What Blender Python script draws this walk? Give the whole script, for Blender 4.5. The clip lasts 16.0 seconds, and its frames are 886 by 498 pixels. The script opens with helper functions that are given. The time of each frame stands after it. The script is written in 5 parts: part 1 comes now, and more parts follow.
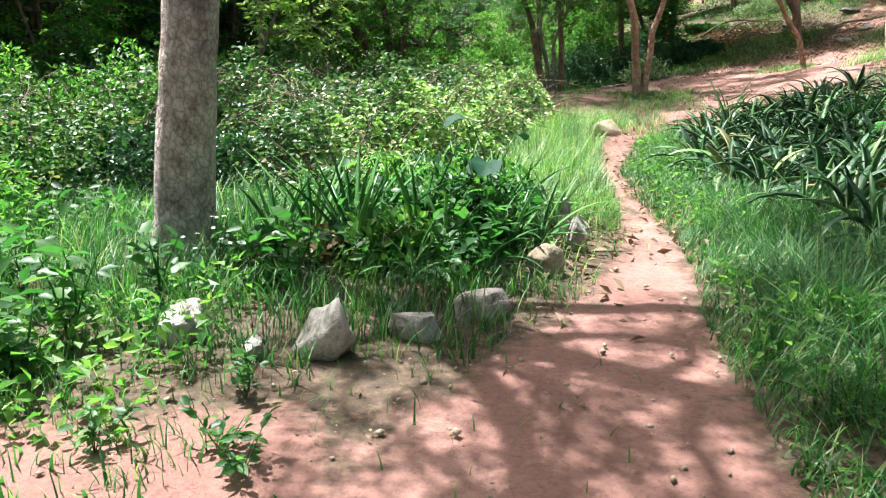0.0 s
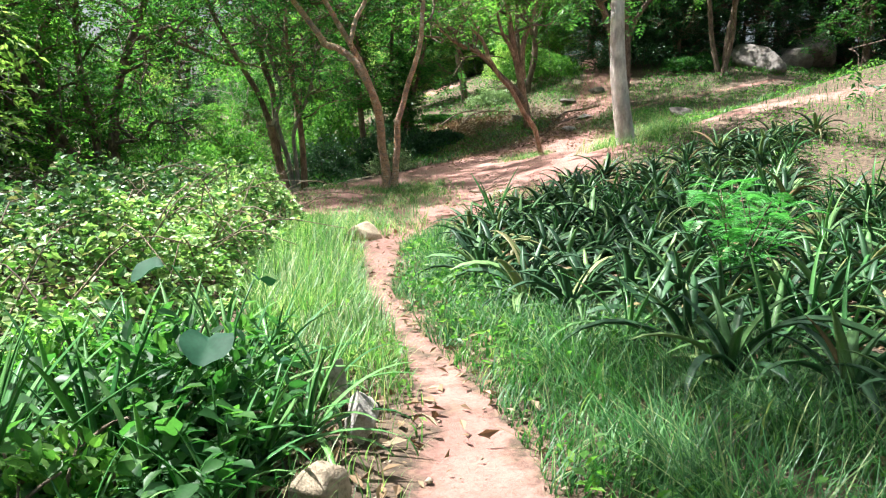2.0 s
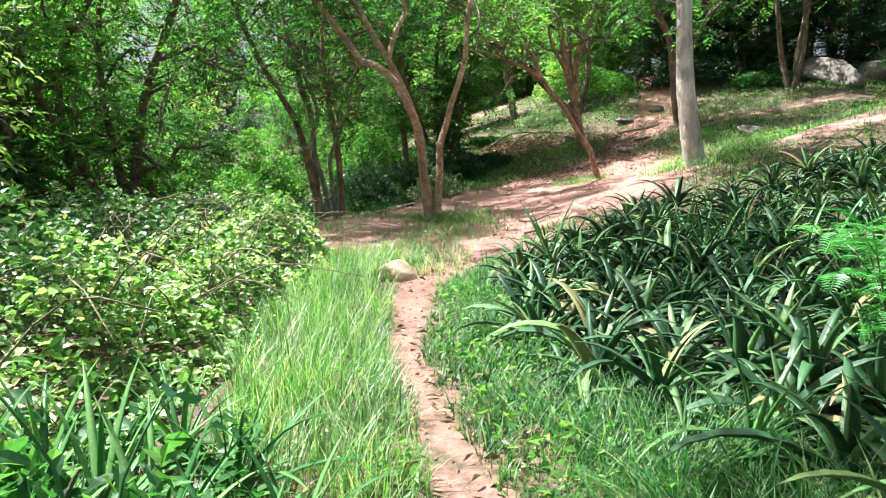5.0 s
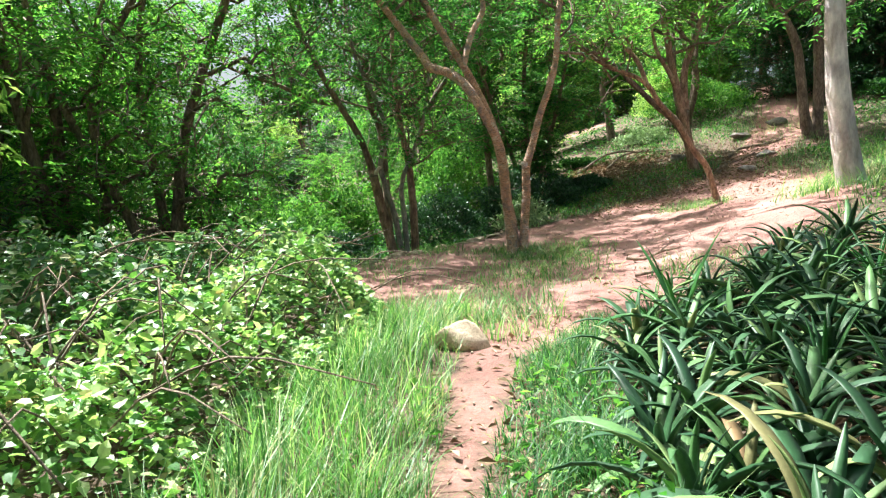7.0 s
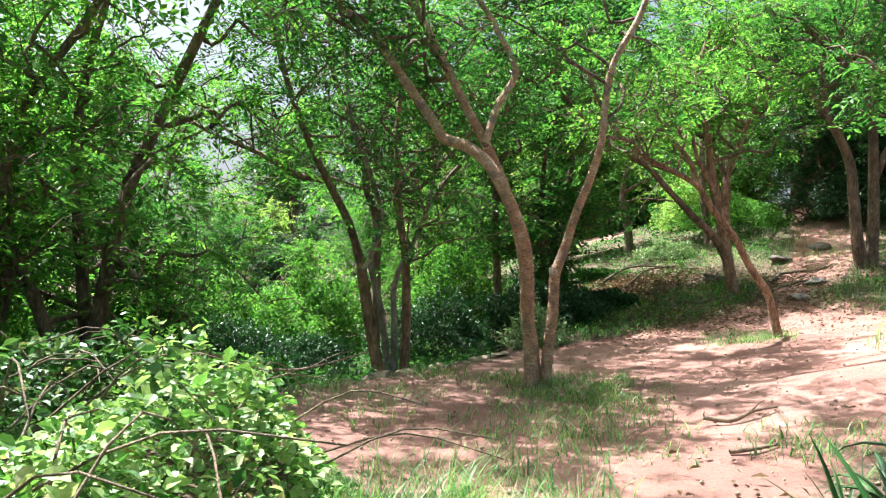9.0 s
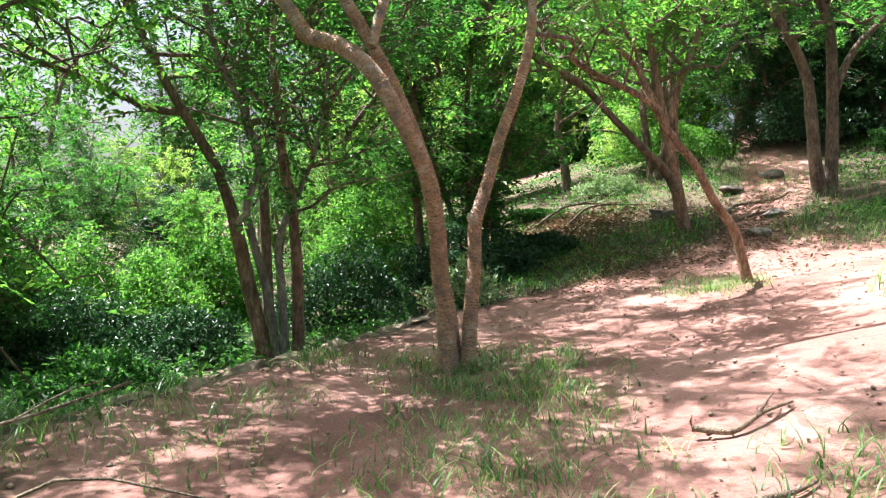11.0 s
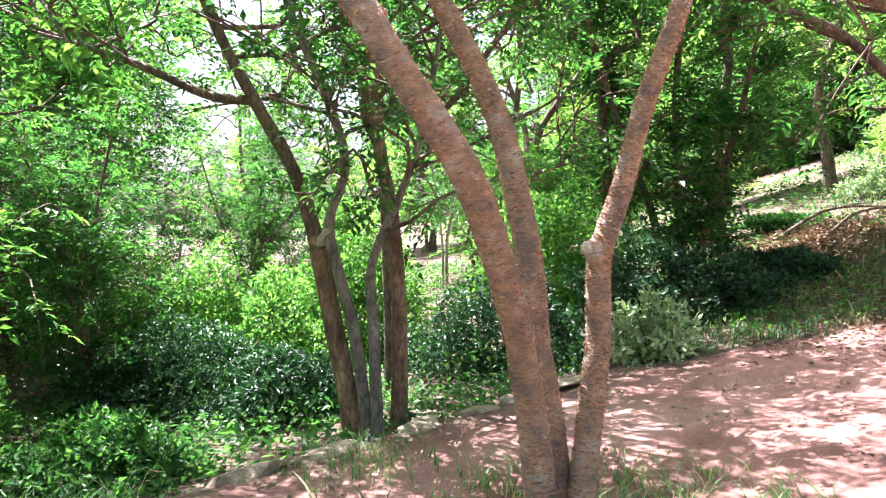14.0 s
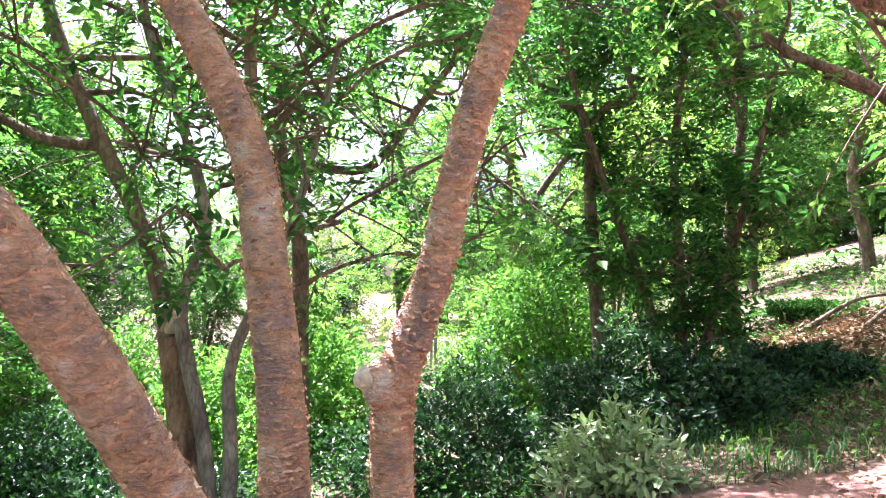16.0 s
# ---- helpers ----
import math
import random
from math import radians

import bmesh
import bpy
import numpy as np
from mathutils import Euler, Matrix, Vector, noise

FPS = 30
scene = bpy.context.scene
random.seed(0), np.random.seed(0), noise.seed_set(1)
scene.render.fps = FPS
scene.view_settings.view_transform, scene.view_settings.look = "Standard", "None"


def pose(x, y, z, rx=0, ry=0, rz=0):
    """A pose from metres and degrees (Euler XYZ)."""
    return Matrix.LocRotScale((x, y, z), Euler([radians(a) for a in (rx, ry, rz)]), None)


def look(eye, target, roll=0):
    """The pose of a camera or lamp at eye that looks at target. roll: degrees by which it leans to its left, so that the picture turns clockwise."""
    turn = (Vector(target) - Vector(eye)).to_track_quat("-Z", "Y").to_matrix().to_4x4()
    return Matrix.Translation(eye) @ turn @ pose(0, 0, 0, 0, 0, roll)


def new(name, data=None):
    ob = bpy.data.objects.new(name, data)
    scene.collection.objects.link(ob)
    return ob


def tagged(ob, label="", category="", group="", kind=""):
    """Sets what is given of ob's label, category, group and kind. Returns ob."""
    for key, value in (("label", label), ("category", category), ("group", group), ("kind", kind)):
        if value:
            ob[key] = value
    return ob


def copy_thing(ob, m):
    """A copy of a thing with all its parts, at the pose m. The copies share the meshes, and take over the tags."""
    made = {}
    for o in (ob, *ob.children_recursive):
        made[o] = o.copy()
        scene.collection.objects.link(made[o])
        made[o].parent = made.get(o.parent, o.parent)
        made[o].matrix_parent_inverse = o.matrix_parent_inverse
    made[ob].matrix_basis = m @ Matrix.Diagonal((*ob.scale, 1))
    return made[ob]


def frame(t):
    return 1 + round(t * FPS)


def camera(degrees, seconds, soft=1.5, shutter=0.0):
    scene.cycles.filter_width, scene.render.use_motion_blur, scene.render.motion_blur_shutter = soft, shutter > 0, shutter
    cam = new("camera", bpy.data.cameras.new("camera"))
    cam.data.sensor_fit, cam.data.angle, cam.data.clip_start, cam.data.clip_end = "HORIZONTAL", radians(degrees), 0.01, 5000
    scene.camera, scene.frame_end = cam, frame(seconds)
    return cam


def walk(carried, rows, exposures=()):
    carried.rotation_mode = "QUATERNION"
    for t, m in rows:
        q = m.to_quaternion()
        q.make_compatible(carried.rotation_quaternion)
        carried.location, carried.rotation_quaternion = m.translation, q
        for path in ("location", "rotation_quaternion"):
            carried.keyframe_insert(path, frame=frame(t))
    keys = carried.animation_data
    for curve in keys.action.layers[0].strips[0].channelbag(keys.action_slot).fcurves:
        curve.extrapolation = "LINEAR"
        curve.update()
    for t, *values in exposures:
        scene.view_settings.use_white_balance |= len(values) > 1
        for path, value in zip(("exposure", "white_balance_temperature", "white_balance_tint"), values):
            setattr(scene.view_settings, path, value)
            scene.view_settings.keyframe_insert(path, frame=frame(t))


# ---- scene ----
cam = camera(61.5, 16.0, soft=1.2)
PATH = [
    (0, (0.087, 0.164, 1.402), (0.085, 2.098, 0.891), 0.3),
    (0.5, (0.073, 0.631, 1.365), (0.293, 2.577, 0.956), 0.8),
    (1, (0.083, 1.069, 1.345), (0.708, 2.929, 0.957), -2.5),
    (1.5, (0.185, 1.567, 1.395), (0.872, 3.413, 1.047), -1.3),
    (2, (0.298, 1.97, 1.457), (0.951, 3.839, 1.171), -0.9),
    (2.5, (0.375, 2.241, 1.509), (1.016, 4.12, 1.266), -2.3),
    (3, (0.41, 2.332, 1.536), (0.94, 4.248, 1.317), -2.4),
    (3.5, (0.465, 2.378, 1.521), (0.962, 4.301, 1.289), -1.5),
    (4, (0.524, 2.515, 1.484), (1.021, 4.433, 1.211), -1.1),
    (4.2, (0.562, 2.629, 1.479), (1.096, 4.539, 1.222), -1.3),
    (6.5, (1.376, 4.839, 1.459), (1.782, 6.787, 1.255), -2.0),
    (7, (1.495, 5.417, 1.461), (1.785, 7.39, 1.315), -2.4),
    (7.5, (1.57, 6.092, 1.497), (1.704, 8.084, 1.625), -2.1),
    (8, (1.65, 6.754, 1.501), (1.615, 8.709, 1.922), 1.4),
    (8.5, (1.707, 7.364, 1.534), (1.874, 9.354, 1.645), 1.8),
    (9, (1.763, 8.025, 1.559), (2.072, 9.997, 1.678), 2.3),
    (9.5, (1.866, 8.616, 1.588), (2.288, 10.565, 1.733), -0.3),
    (10, (2.073, 9.235, 1.602), (2.512, 11.183, 1.7), -0.7),
    (10.2, (2.171, 9.445, 1.606), (2.607, 11.396, 1.672), -0.9),
    (12.3, (3.422, 11.421, 1.848), (3.953, 13.348, 1.775), 0.5),
    (12.5, (3.528, 11.609, 1.857), (3.927, 13.568, 1.802), 1.4),
    (13, (3.744, 12.063, 1.881), (3.839, 14.06, 1.922), 1.0),
    (13.5, (3.992, 12.542, 1.901), (3.936, 14.541, 1.929), -1.3),
    (14, (4.09, 12.954, 1.928), (3.91, 14.946, 1.906), -0.3),
    (14.5, (4.183, 13.411, 1.986), (3.982, 15.4, 1.937), -1.0),
    (15, (4.506, 13.813, 2.034), (4.245, 15.795, 2.002), -0.2),
    (15.5, (4.751, 14.213, 2.061), (4.535, 16.199, 2.151), 2.1),
    (16, (4.983, 14.699, 2.076), (4.702, 16.672, 2.245), 1.3),
]
walk(cam, [(t, look(eye, target, roll)) for t, eye, target, roll in PATH],
     exposures=[(0, 1.6, 6100, 7), (4, 1.8, 6100, 5), (7, 1.8, 6100, 5), (10, 1.8, 6150, 8), (12.5, 2.32, 6000, 17), (16, 2.95, 5900, 29)])

# ---- light ----
SUN_ELEV, SUN_AZ = radians(64), math.atan2(-0.72, 0.69)      # azimuth measured from +y towards +x
world = bpy.data.worlds.new("world")
scene.world = world
world.use_nodes = True
wn = world.node_tree.nodes
sky = wn.new("ShaderNodeTexSky")
sky.sky_type, sky.sun_disc = "NISHITA", False
sky.sun_elevation, sky.sun_rotation = SUN_ELEV, SUN_AZ
sky.dust_density, sky.air_density, sky.ozone_density = 8.0, 1.0, 0.6
wn["Background"].inputs["Strength"].default_value = 0.066
world.node_tree.links.new(sky.outputs["Color"], wn["Background"].inputs["Color"])
sun_data = bpy.data.lights.new("sun", "SUN")
sun_data.energy, sun_data.angle, sun_data.color = 5.0, radians(0.55), (1.0, 0.97, 0.92)
sun = new("sun", sun_data)
to_sun = Vector((math.sin(SUN_AZ) * math.cos(SUN_ELEV), math.cos(SUN_AZ) * math.cos(SUN_ELEV), math.sin(SUN_ELEV)))
sun.matrix_world = look((0, 0, 40), Vector((0, 0, 40)) - to_sun)

# ---- materials ----
def material(name):
    m = bpy.data.materials.new(name)
    m.use_nodes = True
    return m, m.node_tree.nodes, m.node_tree.links, m.node_tree.nodes["Principled BSDF"]


def ramp_node(nodes, stops):
    r = nodes.new("ShaderNodeValToRGB")
    while len(r.color_ramp.elements) < len(stops):
        r.color_ramp.elements.new(0.5)
    for e, (p, c) in zip(r.color_ramp.elements, stops):
        e.position, e.color = p, (*c, 1)
    return r


def noise_node(nodes, links, scale, detail=4, rough=0.6, coord="Object"):
    tc = nodes.new("ShaderNodeTexCoord")
    n = nodes.new("ShaderNodeTexNoise")
    n.inputs["Scale"].default_value, n.inputs["Detail"].default_value, n.inputs["Roughness"].default_value = scale, detail, rough
    links.new(tc.outputs[coord], n.inputs["Vector"])
    return n


def mix_colour(nodes, links, fac, a, b, mode="MIX"):
    m = nodes.new("ShaderNodeMix")
    m.data_type, m.blend_type = "RGBA", mode
    for sock, v in ((m.inputs[0], fac), (m.inputs[6], a), (m.inputs[7], b)):
        if isinstance(v, (int, float)):
            sock.default_value = v
        elif isinstance(v, tuple):
            sock.default_value = (*v, 1)
        else:
            links.new(v, sock)
    return m.outputs[2]


def leaf_material(name, stops, rough=0.45, through_amount=0.4, tint=(1.1, 1.3, 0.68), by_object=False, patch=0.5):
    """Leaf surface: colour varies leaf by leaf and patch by patch; part of the light passes through."""
    m, n, l, p = material(name)
    if by_object:
        rnd = n.new("ShaderNodeObjectInfo").outputs["Random"]
    else:
        rnd = n.new("ShaderNodeNewGeometry").outputs["Random Per Island"]
    r = ramp_node(n, stops)
    l.new(rnd, r.inputs[0])
    big = noise_node(n, l, 0.9, 3, 0.6)
    shade = ramp_node(n, [(0.3, (0.62, 0.66, 0.6)), (0.7, (1.25, 1.2, 1.05))])
    l.new(big.outputs["Fac"], shade.inputs[0])
    col = mix_colour(n, l, patch, r.outputs[0], shade.outputs[0], "MULTIPLY")
    fine = noise_node(n, l, 60, 2, 0.5)
    fr = ramp_node(n, [(0.35, (0.8, 0.8, 0.8)), (0.65, (1.15, 1.15, 1.15))])
    l.new(fine.outputs["Fac"], fr.inputs[0])
    col = mix_colour(n, l, 0.6, col, fr.outputs[0], "MULTIPLY")
    l.new(col, p.inputs["Base Color"])
    p.inputs["Roughness"].default_value = rough
    tr = n.new("ShaderNodeBsdfTranslucent")
    l.new(mix_colour(n, l, 1.0, col, tint, "MULTIPLY"), tr.inputs["Color"])
    mx = n.new("ShaderNodeMixShader")
    mx.inputs[0].default_value = through_amount
    l.new(p.outputs[0], mx.inputs[1])
    l.new(tr.outputs[0], mx.inputs[2])
    l.new(mx.outputs[0], n["Material Output"].inputs["Surface"])
    return m


def bark_material(name, dark, mid, light, bands=0.0, scale=9.0, bump=0.6, patch_scale=2.2, crack_amount=0.55):
    m, n, l, p = material(name)
    tc = n.new("ShaderNodeTexCoord")
    mp = n.new("ShaderNodeMapping")
    mp.inputs["Scale"].default_value = (1, 1, bands) if bands else (1, 1, 0.35)
    l.new(tc.outputs["Object"], mp.inputs["Vector"])
    fib = n.new("ShaderNodeTexNoise")
    fib.inputs["Scale"].default_value, fib.inputs["Detail"].default_value, fib.inputs["Roughness"].default_value = scale, 8, 0.68
    l.new(mp.outputs[0], fib.inputs["Vector"])
    r = ramp_node(n, [(0.27, dark), (0.45, mid), (0.62, light)])
    l.new(fib.outputs["Fac"], r.inputs[0])
    big = noise_node(n, l, patch_scale, 4, 0.6)
    br = ramp_node(n, [(0.36, (0.66, 0.66, 0.72) if bands else (0.5, 0.48, 0.5)), (0.58, (1.15, 1.1, 1.05))])
    l.new(big.outputs["Fac"], br.inputs[0])
    l.new(mix_colour(n, l, 0.8, r.outputs[0], br.outputs[0], "MULTIPLY"), p.inputs["Base Color"])
    p.inputs["Roughness"].default_value = 0.85
    fine = n.new("ShaderNodeTexNoise")
    fine.inputs["Scale"].default_value, fine.inputs["Detail"].default_value = scale * 4, 6
    l.new(mp.outputs[0], fine.inputs["Vector"])
    warp = mix_colour(n, l, 0.06, mp.outputs[0], fib.outputs["Color"])
    plate = n.new("ShaderNodeTexVoronoi")
    plate.feature = "DISTANCE_TO_EDGE"
    plate.inputs["Scale"].default_value = scale * 1.7
    l.new(warp, plate.inputs["Vector"])
    crack = ramp_node(n, [(0.0, (0.3, 0.25, 0.22)), (0.1, (0.85, 0.83, 0.8)), (0.3, (1.1, 1.1, 1.1))])
    l.new(plate.outputs["Distance"], crack.inputs[0])
    base = p.inputs["Base Color"].links[0].from_socket
    l.new(mix_colour(n, l, crack_amount, base, crack.outputs[0], "MULTIPLY"), p.inputs["Base Color"])
    ad = n.new("ShaderNodeMath")
    ad.operation = "ADD"
    l.new(fib.outputs["Fac"], ad.inputs[0])
    l.new(fine.outputs["Fac"], ad.inputs[1])
    ad2 = n.new("ShaderNodeMath")
    ad2.operation = "ADD"
    l.new(ad.outputs[0], ad2.inputs[0])
    l.new(plate.outputs["Distance"], ad2.inputs[1])
    b = n.new("ShaderNodeBump")
    b.inputs["Strength"].default_value, b.inputs["Distance"].default_value = bump, 0.03
    l.new(ad2.outputs[0], b.inputs["Height"])
    l.new(b.outputs[0], p.inputs["Normal"])
    return m


def peeling_material():
    """Bark that peels in papery plates: orange where fresh, grey-brown where old, pale at the lifted edges."""
    m, n, l, p = material("peeling_orange_bark")
    tc = n.new("ShaderNodeTexCoord")
    mp = n.new("ShaderNodeMapping")
    mp.inputs["Scale"].default_value = (1, 1, 2.4)
    l.new(tc.outputs["Object"], mp.inputs["Vector"])

    def fleck(scale, detail, rough, vec):
        t = n.new("ShaderNodeTexNoise")
        t.inputs["Scale"].default_value, t.inputs["Detail"].default_value, t.inputs["Roughness"].default_value = scale, detail, rough
        l.new(vec, t.inputs["Vector"])
        return t
    age = fleck(6.0, 5, 0.62, tc.outputs["Object"])
    old = ramp_node(n, [(0.36, (0.44, 0.33, 0.3)), (0.45, (0.68, 0.47, 0.36)), (0.53, (0.86, 0.55, 0.36)), (0.63, (0.92, 0.78, 0.68))])
    l.new(age.outputs["Fac"], old.inputs[0])
    grain = fleck(26, 7, 0.7, mp.outputs[0])
    tone = ramp_node(n, [(0.3, (0.42, 0.37, 0.36)), (0.5, (1, 1, 1)), (0.68, (1.35, 1.32, 1.3))])
    l.new(grain.outputs["Fac"], tone.inputs[0])
    col = mix_colour(n, l, 0.7, old.outputs[0], tone.outputs[0], "MULTIPLY")
    warp = mix_colour(n, l, 0.22, mp.outputs[0], fleck(7, 3, 0.6, mp.outputs[0]).outputs["Color"])
    plate = n.new("ShaderNodeTexVoronoi")
    plate.feature = "DISTANCE_TO_EDGE"
    plate.inputs["Scale"].default_value = 30
    l.new(warp, plate.inputs["Vector"])
    gap = ramp_node(n, [(0.0, (0.25, 0.2, 0.18)), (0.09, (0.9, 0.88, 0.86)), (0.16, (1.35, 1.32, 1.3)), (0.32, (1, 1, 1))])
    l.new(plate.outputs["Distance"], gap.inputs[0])
    l.new(mix_colour(n, l, 0.22, col, gap.outputs[0], "MULTIPLY"), p.inputs["Base Color"])
    p.inputs["Roughness"].default_value = 0.8
    ad = n.new("ShaderNodeMath")
    ad.operation = "MULTIPLY_ADD"
    l.new(plate.outputs["Distance"], ad.inputs[0])
    ad.inputs[1].default_value = 1.6
    l.new(grain.outputs["Fac"], ad.inputs[2])
    b = n.new("ShaderNodeBump")
    b.inputs["Strength"].default_value, b.inputs["Distance"].default_value = 1.0, 0.03
    l.new(ad.outputs[0], b.inputs["Height"])
    l.new(b.outputs[0], p.inputs["Normal"])
    return m


def stone_material(name, dark, light):
    m, n, l, p = material(name)
    a = noise_node(n, l, 5, 8, 0.65)
    r = ramp_node(n, [(0.32, dark), (0.62, light)])
    l.new(a.outputs["Fac"], r.inputs[0])
    sp = noise_node(n, l, 45, 4, 0.7)
    sr = ramp_node(n, [(0.38, (0.55, 0.53, 0.5)), (0.55, (1.05, 1.05, 1.05))])
    l.new(sp.outputs["Fac"], sr.inputs[0])
    l.new(mix_colour(n, l, 0.7, r.outputs[0], sr.outputs[0], "MULTIPLY"), p.inputs["Base Color"])
    p.inputs["Roughness"].default_value = 0.9
    b = n.new("ShaderNodeBump")
    b.inputs["Strength"].default_value, b.inputs["Distance"].default_value = 0.7, 0.02
    l.new(sp.outputs["Fac"], b.inputs["Height"])
    l.new(b.outputs[0], p.inputs["Normal"])
    return m


def ground_material():
    m, n, l, p = material("red_earth")
    big = noise_node(n, l, 0.7, 5, 0.6)
    r = ramp_node(n, [(0.3, (0.2, 0.098, 0.078)), (0.5, (0.33, 0.168, 0.138)), (0.72, (0.46, 0.27, 0.228))])
    l.new(big.outputs["Fac"], r.inputs[0])
    grit = noise_node(n, l, 38, 6, 0.75)
    gr = ramp_node(n, [(0.3, (0.55, 0.5, 0.48)), (0.5, (1, 1, 1)), (0.72, (1.3, 1.28, 1.25))])
    l.new(grit.outputs["Fac"], gr.inputs[0])
    earth = mix_colour(n, l, 0.75, r.outputs[0], gr.outputs[0], "MULTIPLY")
    veg = n.new("ShaderNodeAttribute")
    veg.attribute_name = "soil"
    litter = noise_node(n, l, 14, 6, 0.7)
    lr = ramp_node(n, [(0.35, (0.055, 0.038, 0.026)), (0.55, (0.13, 0.086, 0.056)), (0.72, (0.25, 0.17, 0.11))])
    l.new(litter.outputs["Fac"], lr.inputs[0])
    edge = noise_node(n, l, 5, 5, 0.7)
    ad = n.new("ShaderNodeMath")
    ad.operation = "MULTIPLY_ADD"
    l.new(edge.outputs["Fac"], ad.inputs[0])
    ad.inputs[1].default_value = 0.9
    l.new(veg.outputs["Fac"], ad.inputs[2])
    er = ramp_node(n, [(0.8, (0, 0, 0)), (1.05, (1, 1, 1))])
    l.new(ad.outputs[0], er.inputs[0])
    l.new(mix_colour(n, l, er.outputs[0], earth, lr.outputs[0]), p.inputs["Base Color"])
    p.inputs["Roughness"].default_value = 0.95
    b = n.new("ShaderNodeBump")
    b.inputs["Strength"].default_value, b.inputs["Distance"].default_value = 0.8, 0.025
    l.new(grit.outputs["Fac"], b.inputs["Height"])
    l.new(b.outputs[0], p.inputs["Normal"])
    return m


M_GROUND = ground_material()
M_BARK_RED = peeling_material()
M_BARK_DARK = bark_material("dark_brown_bark", (0.06, 0.042, 0.032), (0.17, 0.115, 0.085), (0.3, 0.22, 0.17), scale=12)
M_BARK_RUST = bark_material("rust_brown_bark", (0.09, 0.058, 0.042), (0.3, 0.185, 0.125), (0.5, 0.34, 0.25), scale=12, bump=0.9, patch_scale=2.6)
M_BARK_GREY = bark_material("pale_grey_bark", (0.25, 0.2, 0.18), (0.55, 0.48, 0.46), (0.8, 0.74, 0.72), scale=6, patch_scale=1.6, crack_amount=0.15)
M_BARK_ASH = bark_material("ash_grey_bark", (0.12, 0.1, 0.09), (0.25, 0.22, 0.2), (0.4, 0.36, 0.33), scale=14)
M_BARK_PINK = bark_material("grey_pink_rough_bark", (0.17, 0.12, 0.12), (0.6, 0.46, 0.45), (0.88, 0.76, 0.74), bands=0.75, scale=13, bump=1.0, patch_scale=2.4, crack_amount=0.55)
M_TWIG = bark_material("twig_bark", (0.09, 0.065, 0.045), (0.2, 0.145, 0.1), (0.34, 0.27, 0.2), scale=20)
M_STONE = stone_material("weathered_limestone", (0.17, 0.15, 0.13), (0.6, 0.54, 0.5))
M_FLAKE = leaf_material("peeling_bark_flake", [(0, (0.36, 0.19, 0.12)), (0.5, (0.62, 0.36, 0.23)), (1, (0.8, 0.56, 0.42))], rough=0.8, through_amount=0.15, tint=(1.2, 0.85, 0.6))
M_STONE_TAN = stone_material("tan_stone", (0.2, 0.15, 0.1), (0.48, 0.38, 0.28))
M_STONE_BUFF = stone_material("buff_sandstone", (0.34, 0.25, 0.17), (0.66, 0.52, 0.38))
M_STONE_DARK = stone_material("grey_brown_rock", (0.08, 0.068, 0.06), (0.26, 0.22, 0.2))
M_LEAF_MID = leaf_material("mid_green_leaf", [(0, (0.024, 0.09, 0.03)), (0.5, (0.055, 0.17, 0.045)), (1, (0.14, 0.3, 0.08))], through_amount=0.58)
M_LEAF_BRIGHT = leaf_material("bright_green_leaf", [(0, (0.05, 0.165, 0.04)), (0.5, (0.12, 0.28, 0.06)), (1, (0.25, 0.42, 0.11))], through_amount=0.6)
M_LEAF_DARK = leaf_material("dark_green_leaf", [(0, (0.012, 0.046, 0.022)), (0.6, (0.024, 0.08, 0.03)), (1, (0.06, 0.15, 0.05))], rough=0.4, through_amount=0.3)
# Bramble leaves in two copies: full sun painted pale, shade painted dark.
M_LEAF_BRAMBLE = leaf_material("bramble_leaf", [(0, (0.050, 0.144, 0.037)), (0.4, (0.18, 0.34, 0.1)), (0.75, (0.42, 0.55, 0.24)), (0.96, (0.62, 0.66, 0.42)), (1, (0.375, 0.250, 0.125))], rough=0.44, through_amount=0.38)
M_LEAF_SHADED = leaf_material("shaded_bramble_leaf", [(0, (0.035, 0.1, 0.035)), (0.5, (0.07, 0.16, 0.055)), (0.85, (0.16, 0.27, 0.1)), (1, (0.32, 0.28, 0.16))], rough=0.42, through_amount=0.35)
# Sunlight is put into this leaf colour: paler and yellower than bright green.
M_LEAF_SUNLIT = leaf_material("sunlit_yellow_green_leaf", [(0, (0.16, 0.3, 0.07)), (0.6, (0.32, 0.46, 0.13)), (1, (0.5, 0.58, 0.25))], through_amount=0.5)
M_LEAF_PALE = leaf_material("pale_green_leaf", [(0, (0.16, 0.26, 0.13)), (1, (0.46, 0.56, 0.34))], rough=0.45, through_amount=0.3)
M_GRASS = leaf_material("fresh_grass", [(0, (0.022, 0.085, 0.024)), (0.55, (0.05, 0.17, 0.045)), (0.88, (0.14, 0.32, 0.095)), (1, (0.38, 0.42, 0.2))], through_amount=0.42)
M_GRASS_PALE = leaf_material("pale_seeding_grass", [(0, (0.05, 0.15, 0.045)), (0.4, (0.12, 0.27, 0.085)), (0.75, (0.26, 0.42, 0.16)), (0.93, (0.48, 0.54, 0.3)), (1, (0.5, 0.44, 0.26))], through_amount=0.45)
M_ALOE = leaf_material("fleshy_aloe_leaf", [(0, (0.024, 0.07, 0.032)), (0.5, (0.045, 0.12, 0.045)), (0.8, (0.12, 0.24, 0.08)), (0.93, (0.24, 0.33, 0.12)), (1, (0.26, 0.16, 0.09))], rough=0.48, through_amount=0.08, by_object=True)
M_STRAP = leaf_material("strap_leaf", [(0, (0.04, 0.15, 0.046)), (0.6, (0.09, 0.25, 0.072)), (1, (0.2, 0.38, 0.13))], rough=0.36, through_amount=0.25, by_object=True)
